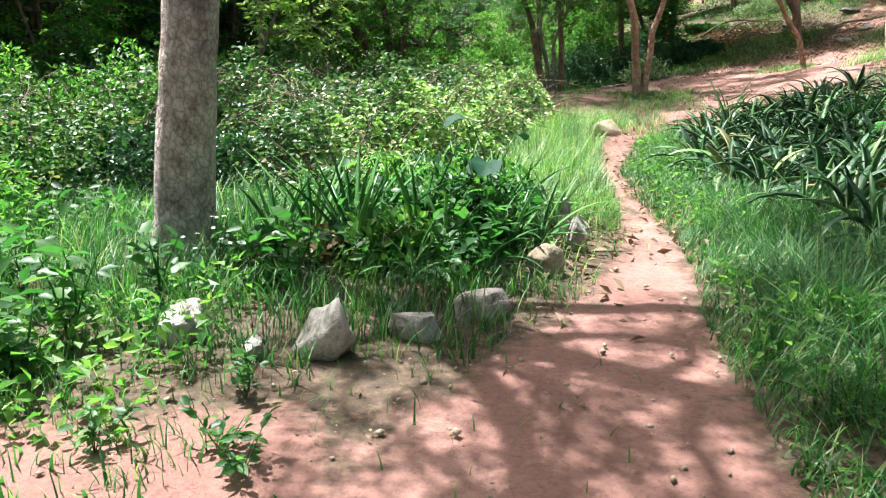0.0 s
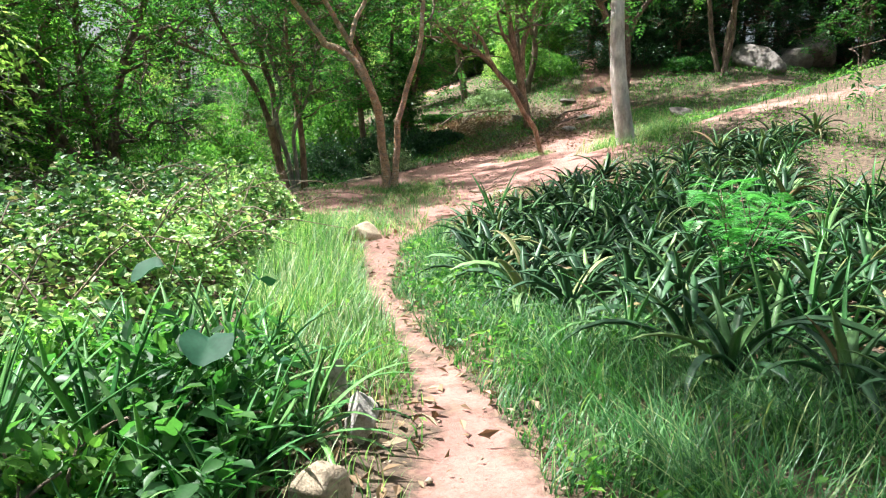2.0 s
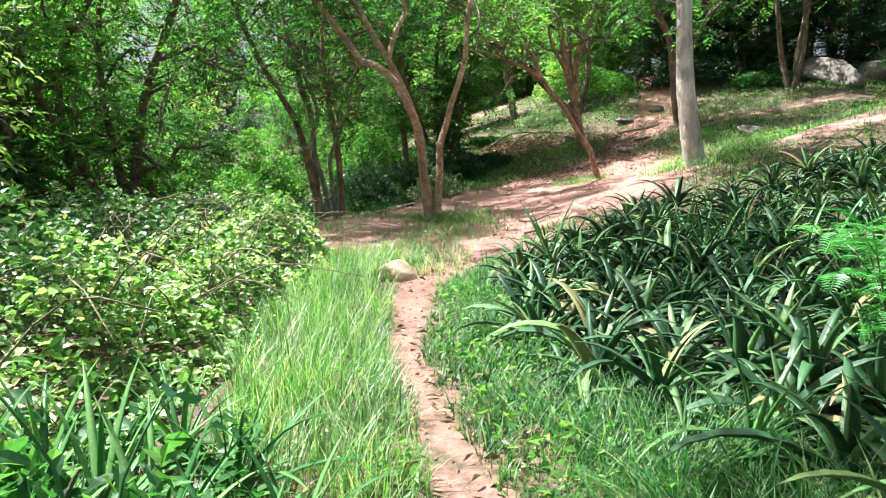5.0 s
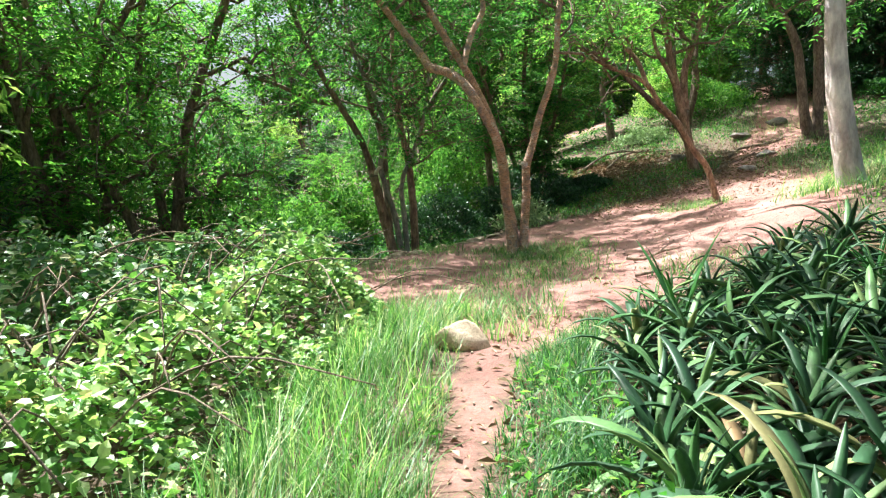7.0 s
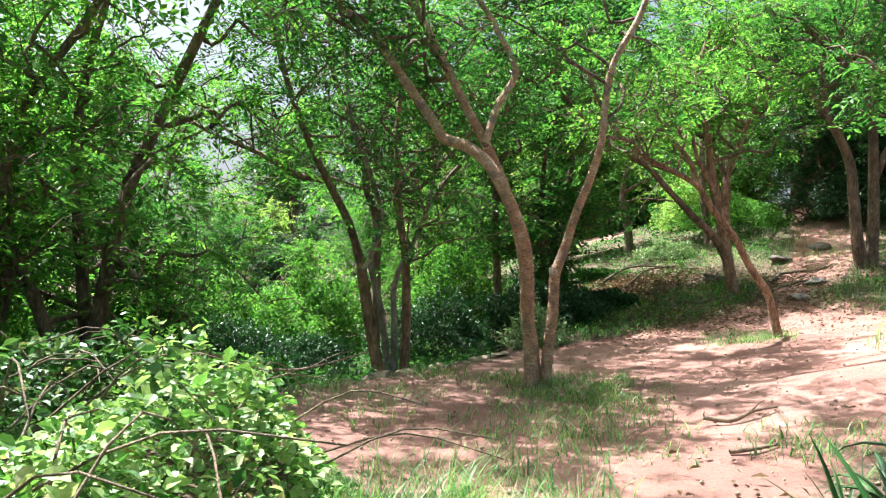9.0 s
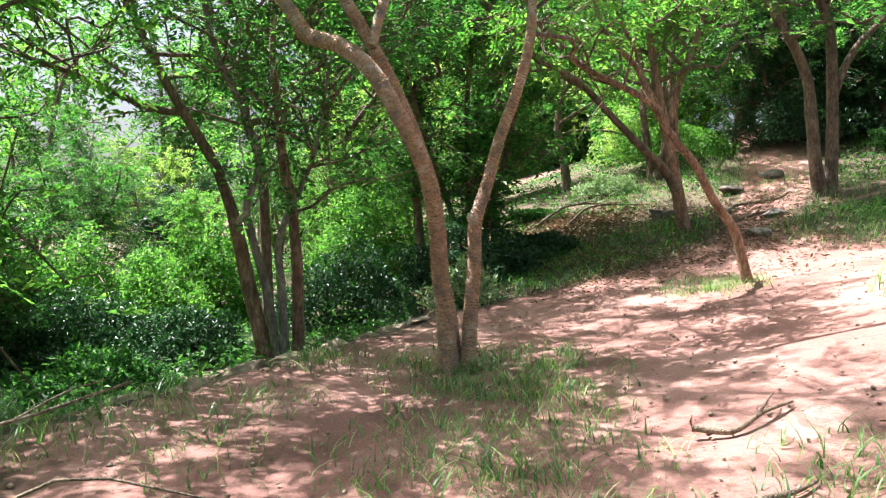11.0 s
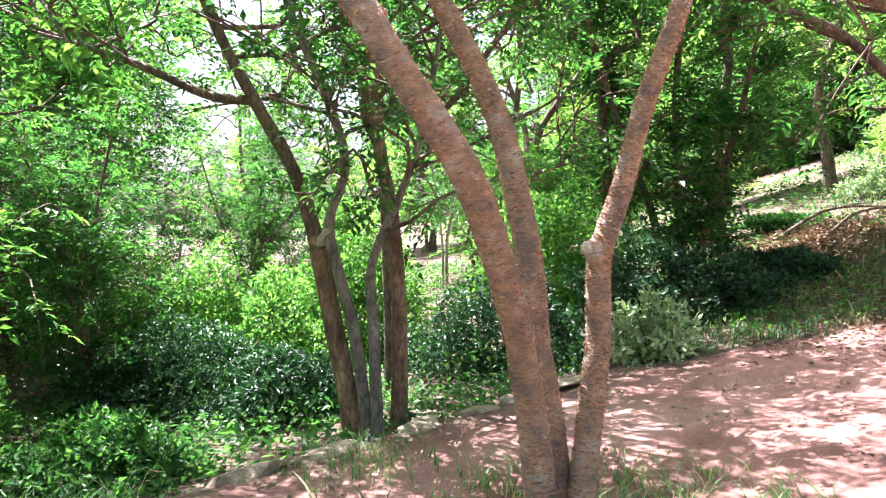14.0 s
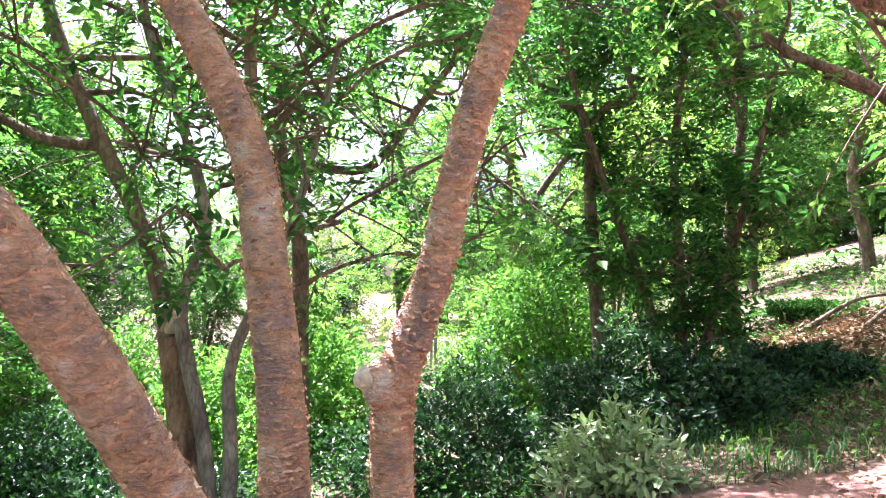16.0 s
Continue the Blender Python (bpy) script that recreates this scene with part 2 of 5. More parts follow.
M_BIGLEAF = leaf_material("broad_blue_green_leaf", [(0, (0.016, 0.06, 0.035)), (1, (0.035, 0.105, 0.055))], rough=0.6, through_amount=0.2, by_object=True)
M_BIGLEAF.node_tree.nodes["Principled BSDF"].inputs["Specular IOR Level"].default_value = 0.12
M_FEATHER = leaf_material("feathery_lime_leaf", [(0, (0.070, 0.260, 0.065)), (1, (0.140, 0.400, 0.130))], through_amount=0.45)
M_LITTER = leaf_material("dry_brown_leaf", [(0, (0.12, 0.07, 0.035)), (0.6, (0.26, 0.17, 0.1)), (1, (0.45, 0.34, 0.24))], rough=0.8, through_amount=0.1, tint=(1, 0.9, 0.7))
M_FLOWER = leaf_material("white_petal", [(0, (0.7, 0.68, 0.6)), (1, (0.82, 0.8, 0.75))], through_amount=0.3, tint=(1, 1, 1), patch=0.0)
M_CUT = stone_material("cut_wood", (0.55, 0.45, 0.33), (0.75, 0.67, 0.55))

# ---- mesh tools ----
def np_mesh(name, verts, quads=None, tris=None, mat=None, smooth=True):
    me = bpy.data.meshes.new(name)
    verts = np.asarray(verts, np.float32)
    me.vertices.add(len(verts))
    me.vertices.foreach_set("co", verts.ravel())
    loops, starts, pos = [], [], 0
    for arr, k in ((quads, 4), (tris, 3)):
        if arr is None or len(arr) == 0:
            continue
        arr = np.asarray(arr, np.int32)
        loops.append(arr.ravel())
        starts.append(pos + np.arange(len(arr), dtype=np.int32) * k)
        pos += arr.size
    loops, starts = np.concatenate(loops), np.concatenate(starts)
    me.loops.add(len(loops))
    me.loops.foreach_set("vertex_index", loops)
    me.polygons.add(len(starts))
    me.polygons.foreach_set("loop_start", starts)
    me.polygons.foreach_set("use_smooth", np.full(len(starts), smooth))
    me.update(calc_edges=True)
    if mat:
        me.materials.append(mat)
    return me


class Pile:
    """Gathers pieces of one mesh."""
    def __init__(self):
        self.v, self.q, self.t, self.n = [], [], [], 0

    def add(self, verts, quads=None, tris=None):
        verts = np.asarray(verts, float)
        self.v.append(verts)
        if quads is not None and len(quads):
            self.q.append(np.asarray(quads) + self.n)
        if tris is not None and len(tris):
            self.t.append(np.asarray(tris) + self.n)
        self.n += len(verts)

    def mesh(self, name, mat, smooth=True, shift=(0, 0, 0)):
        return np_mesh(name, np.concatenate(self.v) - np.array(shift), np.concatenate(self.q) if self.q else None, np.concatenate(self.t) if self.t else None, mat, smooth)


def thing(name, at, label, category, group="", kind=""):
    ob = new(name)
    ob.empty_display_size = 0.1
    ob.location = at
    return tagged(ob, label, category, group, kind)


def part(name, mesh, parent, label="", local=None):
    ob = new(name, mesh)
    ob.parent = parent
    if local is not None:
        ob.matrix_basis = local
    if label:
        tagged(ob, label)
    return ob


def smooth_line(pts, n):
    """n points along a Catmull-Rom curve through pts."""
    p = np.asarray(pts, float)
    p = np.vstack([2 * p[0] - p[1], p, 2 * p[-1] - p[-2]])
    s = np.linspace(0, len(p) - 3 - 1e-6, n)
    i = s.astype(int)
    u = (s - i)[:, None]
    a, b, c, d = p[i], p[i + 1], p[i + 2], p[i + 3]
    return 0.5 * (2 * b + (c - a) * u + (2 * a - 5 * b + 4 * c - d) * u ** 2 + (3 * b - 3 * c + d - a) * u ** 3)


def tube(line, radii, sides=6, rough=0.0, seed=0.0, rings=False):
    """Verts and quads of a tapered tube along a line, with a closed tip."""
    line = np.asarray(line, float)
    k = len(line)
    radii = np.broadcast_to(np.asarray(radii, float), (k,))
    tan = np.gradient(line, axis=0)
    tan /= np.linalg.norm(tan, axis=1)[:, None] + 1e-9
    ref = np.array([1.0, 0.13, 0.07]) if abs(tan[0][0]) < 0.8 else np.array([0.1, 1.0, 0.05])
    side = ref - tan * (tan @ ref)[:, None]
    side /= np.linalg.norm(side, axis=1)[:, None] + 1e-9
    other = np.cross(tan, side)
    ang = np.linspace(0, 2 * math.pi, sides, endpoint=False)
    r = np.repeat(radii[:, None], sides, 1)
    if rough:
        for a in range(k):
            for b in range(sides):
                c = Vector((math.cos(ang[b]) * 1.3, math.sin(ang[b]) * 1.3, seed))
                h = float(np.linalg.norm(line[a] - line[0]))
                big = noise.noise(c + Vector((0, 0, h * 2.2)))
                band = (0.6 * noise.noise(c * 2.2 + Vector((0, 0, h * 13))) + 0.5 * noise.noise(c * 6 + Vector((0, 0, h * 30)))) if rings else noise.noise(c * 3 + Vector((0, 0, h * 6)))
                r[a, b] *= 1 + rough * (big + 0.55 * band)
    v = line[:, None, :] + r[:, :, None] * (np.cos(ang)[None, :, None] * side[:, None, :] + np.sin(ang)[None, :, None] * other[:, None, :])
    v = v.reshape(-1, 3)
    i, j = np.meshgrid(np.arange(k - 1), np.arange(sides), indexing="ij")
    j2 = (j + 1) % sides
    q = np.stack([i * sides + j, i * sides + j2, (i + 1) * sides + j2, (i + 1) * sides + j], -1).reshape(-1, 4)
    tip = len(v)
    v = np.vstack([v, line[-1] + tan[-1] * radii[-1] * 0.6])
    last = (k - 1) * sides
    t = [(last + b, last + (b + 1) % sides, tip) for b in range(sides)]
    return v, q, t


def unit(a):
    return a / (np.linalg.norm(a, axis=-1, keepdims=True) + 1e-9)


def leaf_arrays(pos, way, up, length, width, fold=0.18):
    """Folded diamond leaves, two triangles each."""
    way = unit(way)
    side = unit(np.cross(way, up))
    nor = np.cross(side, way)
    L, W = length[:, None], width[:, None]
    mid = pos + way * L * 0.45
    v = np.stack([pos, mid + side * W * 0.5 + nor * W * fold, pos + way * L - nor * L * 0.12, mid - side * W * 0.5 + nor * W * fold], 1).reshape(-1, 3)
    b = np.arange(len(pos))[:, None] * 4
    t = np.concatenate([b + np.array([[0, 1, 2]]), b + np.array([[0, 2, 3]])])
    return v, t


def broad_arrays(pos, way, up, length, width, fold=0.14):
    """Oval leaves with a midrib fold, six triangles each."""
    way = unit(way)
    side = unit(np.cross(way, up))
    nor = np.cross(side, way)
    L, W = length[:, None], width[:, None]
    pts = []
    for along, across, lift in ((0, 0, 0), (0.28, 0.46, 1), (0.66, 0.4, 1), (1, 0, -1.2), (0.66, -0.4, 1), (0.28, -0.46, 1), (0.5, 0, 0)):
        pts.append(pos + way * L * along + side * W * across + nor * W * fold * lift)
    v = np.stack(pts, 1).reshape(-1, 3)
    b = np.arange(len(pos))[:, None] * 7
    t = np.concatenate([b + np.array([[6, k, (k + 1) % 6]]) for k in range(6)])
    return v, t


def blade_arrays(pos, lean, height, width, curl, segs=3):
    """Grass blades: narrow strips that bend over."""
    n = len(pos)
    side = unit(np.cross(lean, np.array([0, 0, 1.0])))
    vs = []
    for s in range(segs + 1):
        u = s / segs
        c = pos + np.array([0, 0, 1.0]) * (height * (u - 0.25 * curl * u ** 2))[:, None] + lean * (height * curl * u ** 1.9)[:, None]
        if s < segs:
            w = (width * (1 - u * 0.75) * 0.5)[:, None]
            vs += [c - side * w, c + side * w]
        else:
            vs.append(c)
    v = np.stack(vs, 1).reshape(-1, 3)
    k = 2 * segs + 1
    b = np.arange(n)[:, None] * k
    q = np.concatenate([b + np.array([[2 * s, 2 * s + 1, 2 * s + 3, 2 * s + 2]]) for s in range(segs - 1)])
    t = b + np.array([[2 * segs - 2, 2 * segs - 1, 2 * segs]])
    return v, q, t


def rand_dirs(rng, n, up=0.0):
    d = rng.normal(size=(n, 3))
    d[:, 2] += up
    return unit(d)


# ---- the lie of the land ----
def soft(v, k):
    return k * np.log1p(np.exp(np.clip(v / k, -40, 40)))


def ease(v):
    v = np.clip(v, 0, 1)
    return v * v * (3 - 2 * v)


def land(x, y):
    """Height of the ground: a gentle rise ahead, a bank up to the right, a drop past the stone ledge on the left."""
    x, y = np.asarray(x, float), np.asarray(y, float)
    rise = np.interp(y, [-5, 0, 5, 9, 11, 14, 17, 21, 25, 30, 45, 120], [-0.1, 0, 0.04, 0.08, 0.22, 0.42, 0.5, 0.62, 0.95, 1.3, 2.2, 6])
    bank = np.interp(y, [0, 6, 10, 15, 19, 25, 30, 60], [0.03, 0.05, 0.1, 0.25, 0.15, 0.22, 0.3, 0.25])
    foot = np.interp(y, [0, 9, 12, 16, 30], [1.2, 2.8, 4.2, 5.4, 5.4])
    brink = ledge_x(y)
    drop = np.interp(y, [0, 8, 14, 18, 26], [0.04, 0.06, 0.1, 0.09, 0.12])
    step = np.interp(y, [13, 16, 20, 24, 28], [0, 0.25, 0.3, 0.25, 0])
    return rise + bank * np.minimum(soft(x - foot, 0.6), 14) - np.minimum(drop * soft(brink - x, 0.3), 1.4) - step * ease((brink - x) / 0.5)


def ledge_x(y):
    return np.interp(y, [0, 9, 13, 15.5, 16.5, 17.8, 19, 20.5, 24, 40], [-1.0, 0.2, 0.3, 0.6, 1.8, 2.8, 3.9, 5.0, 6.2, 7.2])


def path_left(y):
    return np.interp(y, [0, 2.3, 2.8, 3.56, 4.2, 5, 5.4, 6.6, 8.3, 9.5, 10.7, 11.6, 12.6, 13.4, 15.5, 16.5, 17.8, 19, 20.5, 21.2, 22, 24, 26, 28, 60],
                     [-0.85, -0.36, -0.1, 0.42, 0.9, 1.2, 1.38, 1.6, 1.75, 2.03, 2.3, 2.6, 2.2, 1.5, 0.9, 1.9, 2.9, 4.0, 5.3, 8.6, 10.4, 12.0, 13.6, 15, 30])


def path_right(y):
    return np.interp(y, [0, 2.3, 3.6, 4.8, 5.6, 6.5, 8.1, 8.6, 10, 10.7, 11.3, 12, 13, 14, 16, 18, 20, 22, 24, 26, 28, 60],
                     [1.15, 1.3, 1.45, 1.75, 1.85, 1.9, 2.05, 2.15, 2.6, 2.85, 3.4, 4.6, 6.2, 8.0, 10.6, 12.6, 12.2, 12.3, 14.5, 16.5, 17.6, 32])


def path_mid(y):
    return (path_left(y) + path_right(y)) / 2


def path_half(y):
    return (path_right(y) - path_left(y)) / 2


SIDE_TRAILS = (((-2.8, 2.2), (-0.7, 2.4), 0.5), ((13.6, 22.8), (19.5, 22.2), 0.45), ((10.6, 15.0), (14.5, 13.6), 0.3), ((12.6, 38.8), (14.0, 39.8), 1.5))


def bareness(x, y):
    """Above 0 on trodden earth, below 0 in the green."""
    bare = np.minimum(x - path_left(y), path_right(y) - x)
    for (ax, ay), (bx, by), half in SIDE_TRAILS:
        u = np.clip(((x - ax) * (bx - ax) + (y - ay) * (by - ay)) / ((bx - ax) ** 2 + (by - ay) ** 2), 0, 1)
        bare = np.maximum(bare, half - np.hypot(x - ax - u * (bx - ax), y - ay - u * (by - ay)))
    return bare


def build_ground():
    def axis(lo, near_lo, near_hi, hi, fine):
        a = np.arange(near_lo, near_hi, fine)
        out = near_hi + np.cumsum(np.geomspace(fine, 60, 26))
        back = near_lo - np.cumsum(np.geomspace(fine, 60, 26))
        return np.concatenate([back[back > lo][::-1], a, out[out < hi]])
    xs, ys = axis(-400, -8, 18, 400, 0.14), axis(-400, -3, 34, 400, 0.14)
    X, Y = np.meshgrid(xs, ys)
    Z = land(X, Y)
    flat = np.stack([X.ravel(), Y.ravel()], 1)
    near = (np.abs(flat[:, 0] - 5) < 14) & (flat[:, 1] < 35) & (flat[:, 1] > -4)
    bump = np.zeros(len(flat))
    for i in np.nonzero(near)[0]:
        a, b = flat[i]
        bump[i] = 0.03 * noise.noise((a * 0.9, b * 0.9, 0)) + 0.02 * noise.noise((a * 2.7, b * 2.7, 4))
    Z = Z.ravel() + bump
    nx = len(xs)
    i, j = np.meshgrid(np.arange(len(ys) - 1), np.arange(nx - 1), indexing="ij")
    q = np.stack([i * nx + j, i * nx + j + 1, (i + 1) * nx + j + 1, (i + 1) * nx + j], -1).reshape(-1, 4)
    me = np_mesh("ground", np.stack([flat[:, 0], flat[:, 1], Z], 1), q, None, M_GROUND)
    soil = me.attributes.new("soil", "FLOAT", "POINT")
    bare = bareness(flat[:, 0], flat[:, 1])
    soil.data.foreach_set("value", np.clip(0.5 - bare * np.where(flat[:, 1] > 11.5, 0.35, 0.9) + 0.3 * ease((flat[:, 1] - 19.0) / 2.5) * ease((flat[:, 0] - 6.5) / 2.5) * (bare < 0.3), 0, 1).astype(np.float32))
    tagged(new("ground", me), "reddish trodden earth path between grassy verges", "ground", kind="structure")


build_ground()

# ---- trees ----
def sprays(rng, twig, way, count, leaf_len, spread):
    """Compound leaves along a twig: each a drooping rib with leaflets in pairs. Returns places, directions and facings."""
    k = 9
    m = max(1, round(count / 12))
    u = rng.random(m) ** 0.7
    o = twig[0] + (twig[-1] - twig[0]) * u[:, None] + rng.normal(size=(m, 3)) * spread * 0.35
    rib = unit(rng.normal(size=(m, 3)) * np.array([1, 1, 0.35]) + way * 0.7 + np.array([0, 0, -0.22]))
    face = unit(np.array([0, 0, 1.0]) + rng.normal(size=(m, 3)) * 0.38)
    side = unit(np.cross(rib, face))
    face = np.cross(side, rib)
    long = leaf_len * rng.uniform(2.4, 4.0, m)
    P, W, U = [], [], []
    for q in range(k):
        along = (q // 2 + 0.6) / 4.6
        sgn = (1, -1)[q % 2] if q < k - 1 else 0
        P.append(o + rib * (long * along)[:, None] - face * (long * 0.16 * along ** 2)[:, None])
        W.append(rib * (0.55 if sgn else 1.0) + side * sgn + rng.normal(size=(m, 3)) * 0.16)
        U.append(face + rng.normal(size=(m, 3)) * 0.22)
    return np.concatenate(P), np.concatenate(W), np.concatenate(U)


def grow(rng, stems, reach, nb, twigs, leaves, leaf_len, start=0.5, droop=0.15, spread=0.22, up=0.5, leaf_ratio=0.42, stout=0.55):
    """Crooked branches, twigs and compound leaves for a set of stems. Returns piles of branch and leaf geometry."""
    wood, limbs, spots, ways, faces = Pile(), [], [], [], []
    for line, r0, r1 in stems:
        n = len(line)
        for b in range(nb):
            u = start + (1 - start) * (b + rng.random()) / nb
            o = line[min(int(u * (n - 1)), n - 1)]
            d = unit(np.array([rng.normal(), rng.normal(), 0.0])) + np.array([0, 0, up * rng.uniform(0.3, 1.6)])
            d = unit(d)
            L = reach * rng.uniform(0.55, 1.15) * (1.15 - 0.4 * u)
            bend = rng.normal(size=3) * 0.18
            kink = rng.normal(size=(2, 3)) * 0.07 * L
            pts = [o, o + d * L * 0.18 + kink[0], o + d * L * 0.35 + bend * L * 0.3, o + d * L * 0.55 + kink[1], o + d * L * 0.75 - bend * L * 0.2 + np.array([0, 0, -droop * L * 0.3]), o + d * L + bend * L * 0.5 + np.array([0, 0, -droop * L])]
            bl = smooth_line(pts, 12)
            rb = max(0.014, (r0 + (r1 - r0) * u) * stout)
            limb = Pile()
            limb.add(*tube(bl, np.linspace(rb, 0.008, 12), 6))
            limbs.append(limb)
            for w in range(round(twigs * 0.75)):
                k = rng.integers(4, 12)
                e = unit(rng.normal(size=3) + d * 0.6 + np.array([0, 0, 0.15]))
                tl = L * rng.uniform(0.22, 0.5)
                tw = smooth_line([bl[k], bl[k] + e * tl * 0.5 + rng.normal(size=3) * 0.06, bl[k] + e * tl + np.array([0, 0, -droop * tl])], 5)
                wood.add(*tube(tw, np.linspace(max(0.009, rb * 0.22), 0.004, 5), 3))
                for got, into in zip(sprays(rng, tw, e, leaves, leaf_len, spread), (spots, ways, faces)):
                    into.append(got)
    P, D, U = np.concatenate(spots), np.concatenate(ways), np.concatenate(faces)
    n = len(P)
    L = leaf_len * rng.uniform(0.75, 1.35, n)
    crown = Pile()
    v, t = leaf_arrays(P, D, U, L, L * leaf_ratio * rng.uniform(0.85, 1.25, n))
    crown.add(v, None, t)
    return limbs, wood, crown


def tree(name, label, at, stems, bark, leaf, seed, sides=9, rough=0.08, rings=False, step=0.16, group="", limb_bark=None, **grown):
    """A tree: each stem, its branches and its crown are parts. stems: points from the foot up, first and last radius."""
    rng = np.random.default_rng(seed)
    root = thing(name, at, label, "tree", group)
    done = []
    for pts, r0, r1, *own in stems:
        pts = np.asarray(pts, float)
        length = np.linalg.norm(np.diff(pts, axis=0), axis=1).sum()
        n = max(8, int(length / step))
        line = smooth_line(pts, n)
        u = np.linspace(0, 1, n)
        rad = r0 + (r1 - r0) * u + r0 * 0.35 * np.exp(-u * length / 0.16) * (r0 > 0.05)
        pile = Pile()
        pile.add(*tube(line, rad, sides, rough, seed + len(done) * 3.7, rings))
        part("trunk" if r0 > 0.05 else "stem", pile.mesh("trunk", own[0] if own else bark), root)
        if length > 2.3 or not done and len(stems) == 1:
            done.append((line, r0, r1))
    if grown.get("leaves"):
        limbs, wood, crown = grow(rng, done, **grown)
        for limb in limbs:
            if group:
                wood.add(np.concatenate(limb.v), limb.q[0], limb.t[0])
            else:
                part("limb", limb.mesh("limb", limb_bark or bark), root)
        tagged(part("twig_mass", wood.mesh("twig_mass", limb_bark or bark), root), kind="stuff")
        tagged(part("crown", crown.mesh("crown", leaf, smooth=False), root), kind="stuff")
    return root


def local(pts, at):
    return [tuple(np.array(p) - np.array(at)) for p in pts]


def ground_at(x, y, sink=0.0):
    return (x, y, float(land(x, y)) - sink)


# hero tree: three stems from one foot
B_AT = ground_at(4.33, 16.72, 0.05)
stem_b1 = local([(4.25, 16.66, 0.4), (4.2, 16.64, 1.0), (4.14, 16.55, 1.4), (4.05, 16.28, 1.8), (3.91, 16.02, 2.2), (3.66, 15.78, 2.6), (3.42, 15.8, 2.98), (3.2, 15.95, 3.18), (2.99, 16.12, 3.28), (2.9, 16.25, 3.46), (2.63, 16.45, 3.9), (2.4, 16.5, 4.22), (2.2, 16.5, 4.5), (1.9, 16.5, 4.74), (1.45, 16.5, 5.2), (1.2, 16.4, 6.2), (1.1, 16.3, 7.2)], B_AT)
stem_b2 = local([(4.34, 16.84, 0.4), (4.28, 16.86, 1.0), (4.22, 16.9, 1.4), (4.19, 16.88, 1.8), (4.12, 16.9, 2.2), (4.02, 16.95, 2.6), (3.82, 16.86, 3.02), (3.58, 16.72, 3.4), (3.3, 16.6, 3.8), (2.99, 16.6, 4.36), (2.6, 16.6, 5.1), (2.4, 16.7, 6.2), (2.5, 16.5, 7.6)], B_AT)
stem_b2r = local([(3.56, 16.62, 3.35), (3.72, 16.7, 3.85), (3.92, 16.7, 4.3), (3.65, 16.8, 4.9), (3.35, 16.9, 5.5), (3.15, 17, 6.8), (3.5, 16.6, 8.0)], B_AT)
stem_b3 = local([(4.42, 16.72, 0.4), (4.49, 16.82, 1.0), (4.54, 16.86, 1.4), (4.54, 16.84, 1.75), (4.56, 16.83, 1.9), (4.66, 16.82, 2.2), (4.76, 16.75, 2.6), (4.9, 16.7, 3.0), (5.04, 16.7, 3.5), (5.13, 16.65, 4.4), (5.5, 16.6, 5.2), (5.9, 16.5, 6.6), (6.1, 16.2, 7.8)], B_AT)
hero = tree("tree", "three-stemmed tree with peeling orange bark on bare earth", B_AT,
     [(stem_b1, 0.078, 0.036), (stem_b2, 0.085, 0.036), (stem_b2r, 0.05, 0.022), (stem_b3, 0.07, 0.033)], M_BARK_RED, M_LEAF_MID, 11, sides=22, rough=0.1, rings=True, step=0.025,
     reach=2.9, nb=12, twigs=15, leaves=38, leaf_len=0.092, start=0.66, up=0.55, spread=0.25, limb_bark=M_BARK_DARK)

C_AT = ground_at(2.86, 19.6, 0.05)
def c_stem(pts):
    return local(pts, C_AT)
slender = tree("tree", "slender multi-stemmed tree with brown bark below a stone ledge", C_AT,
     [(c_stem([(2.72, 19.6, 0.0), (2.48, 19.7, 1.07), (2.3, 19.7, 1.97)]), 0.1, 0.082, M_BARK_RUST), (c_stem([(2.32, 19.7, 1.85), (2.28, 19.7, 2.05), (2.07, 19.7, 2.64), (1.73, 19.7, 3.24), (1.34, 19.7, 4.0), (0.9, 19.7, 5.2), (0.6, 19.5, 6.8), (0.7, 19.3, 8.2)]), 0.075, 0.035),
      (c_stem([(1.73, 19.7, 3.24), (1.32, 19.6, 3.28), (0.65, 19.5, 3.58), (0.0, 19.4, 3.8), (-0.8, 19.3, 4.2)]), 0.05, 0.02),
      (c_stem([(2.84, 19.55, 0.0), (2.68, 19.6, 1.07), (2.52, 19.6, 1.7), (2.45, 19.6, 2.1), (2.6, 19.6, 2.63), (2.43, 19.6, 3.26), (2.05, 19.6, 4.2), (1.9, 19.6, 5.4), (1.6, 19.5, 7.2)]), 0.06, 0.028, M_BARK_ASH),
      (c_stem([(2.9, 19.5, 0.0), (2.86, 19.6, 1.07), (2.84, 19.6, 1.7), (3.1, 19.6, 2.33), (3.3, 19.6, 2.9), (3.5, 19.7, 4.0)]), 0.058, 0.022, M_BARK_ASH),
      (c_stem([(3.06, 19.75, 0.0), (3.06, 19.8, 1.26), (3.0, 19.8, 2.13), (2.89, 19.8, 2.76), (2.83, 19.8, 3.49), (2.79, 19.8, 4.2), (2.9, 19.9, 5.6), (3.1, 19.8, 7.6)]), 0.08, 0.03, M_BARK_RUST)],
     M_BARK_DARK, M_LEAF_MID, 12, sides=12, rough=0.09, step=0.08,
     reach=2.7, nb=10, twigs=13, leaves=36, leaf_len=0.085, start=0.5, up=0.6, spread=0.2)

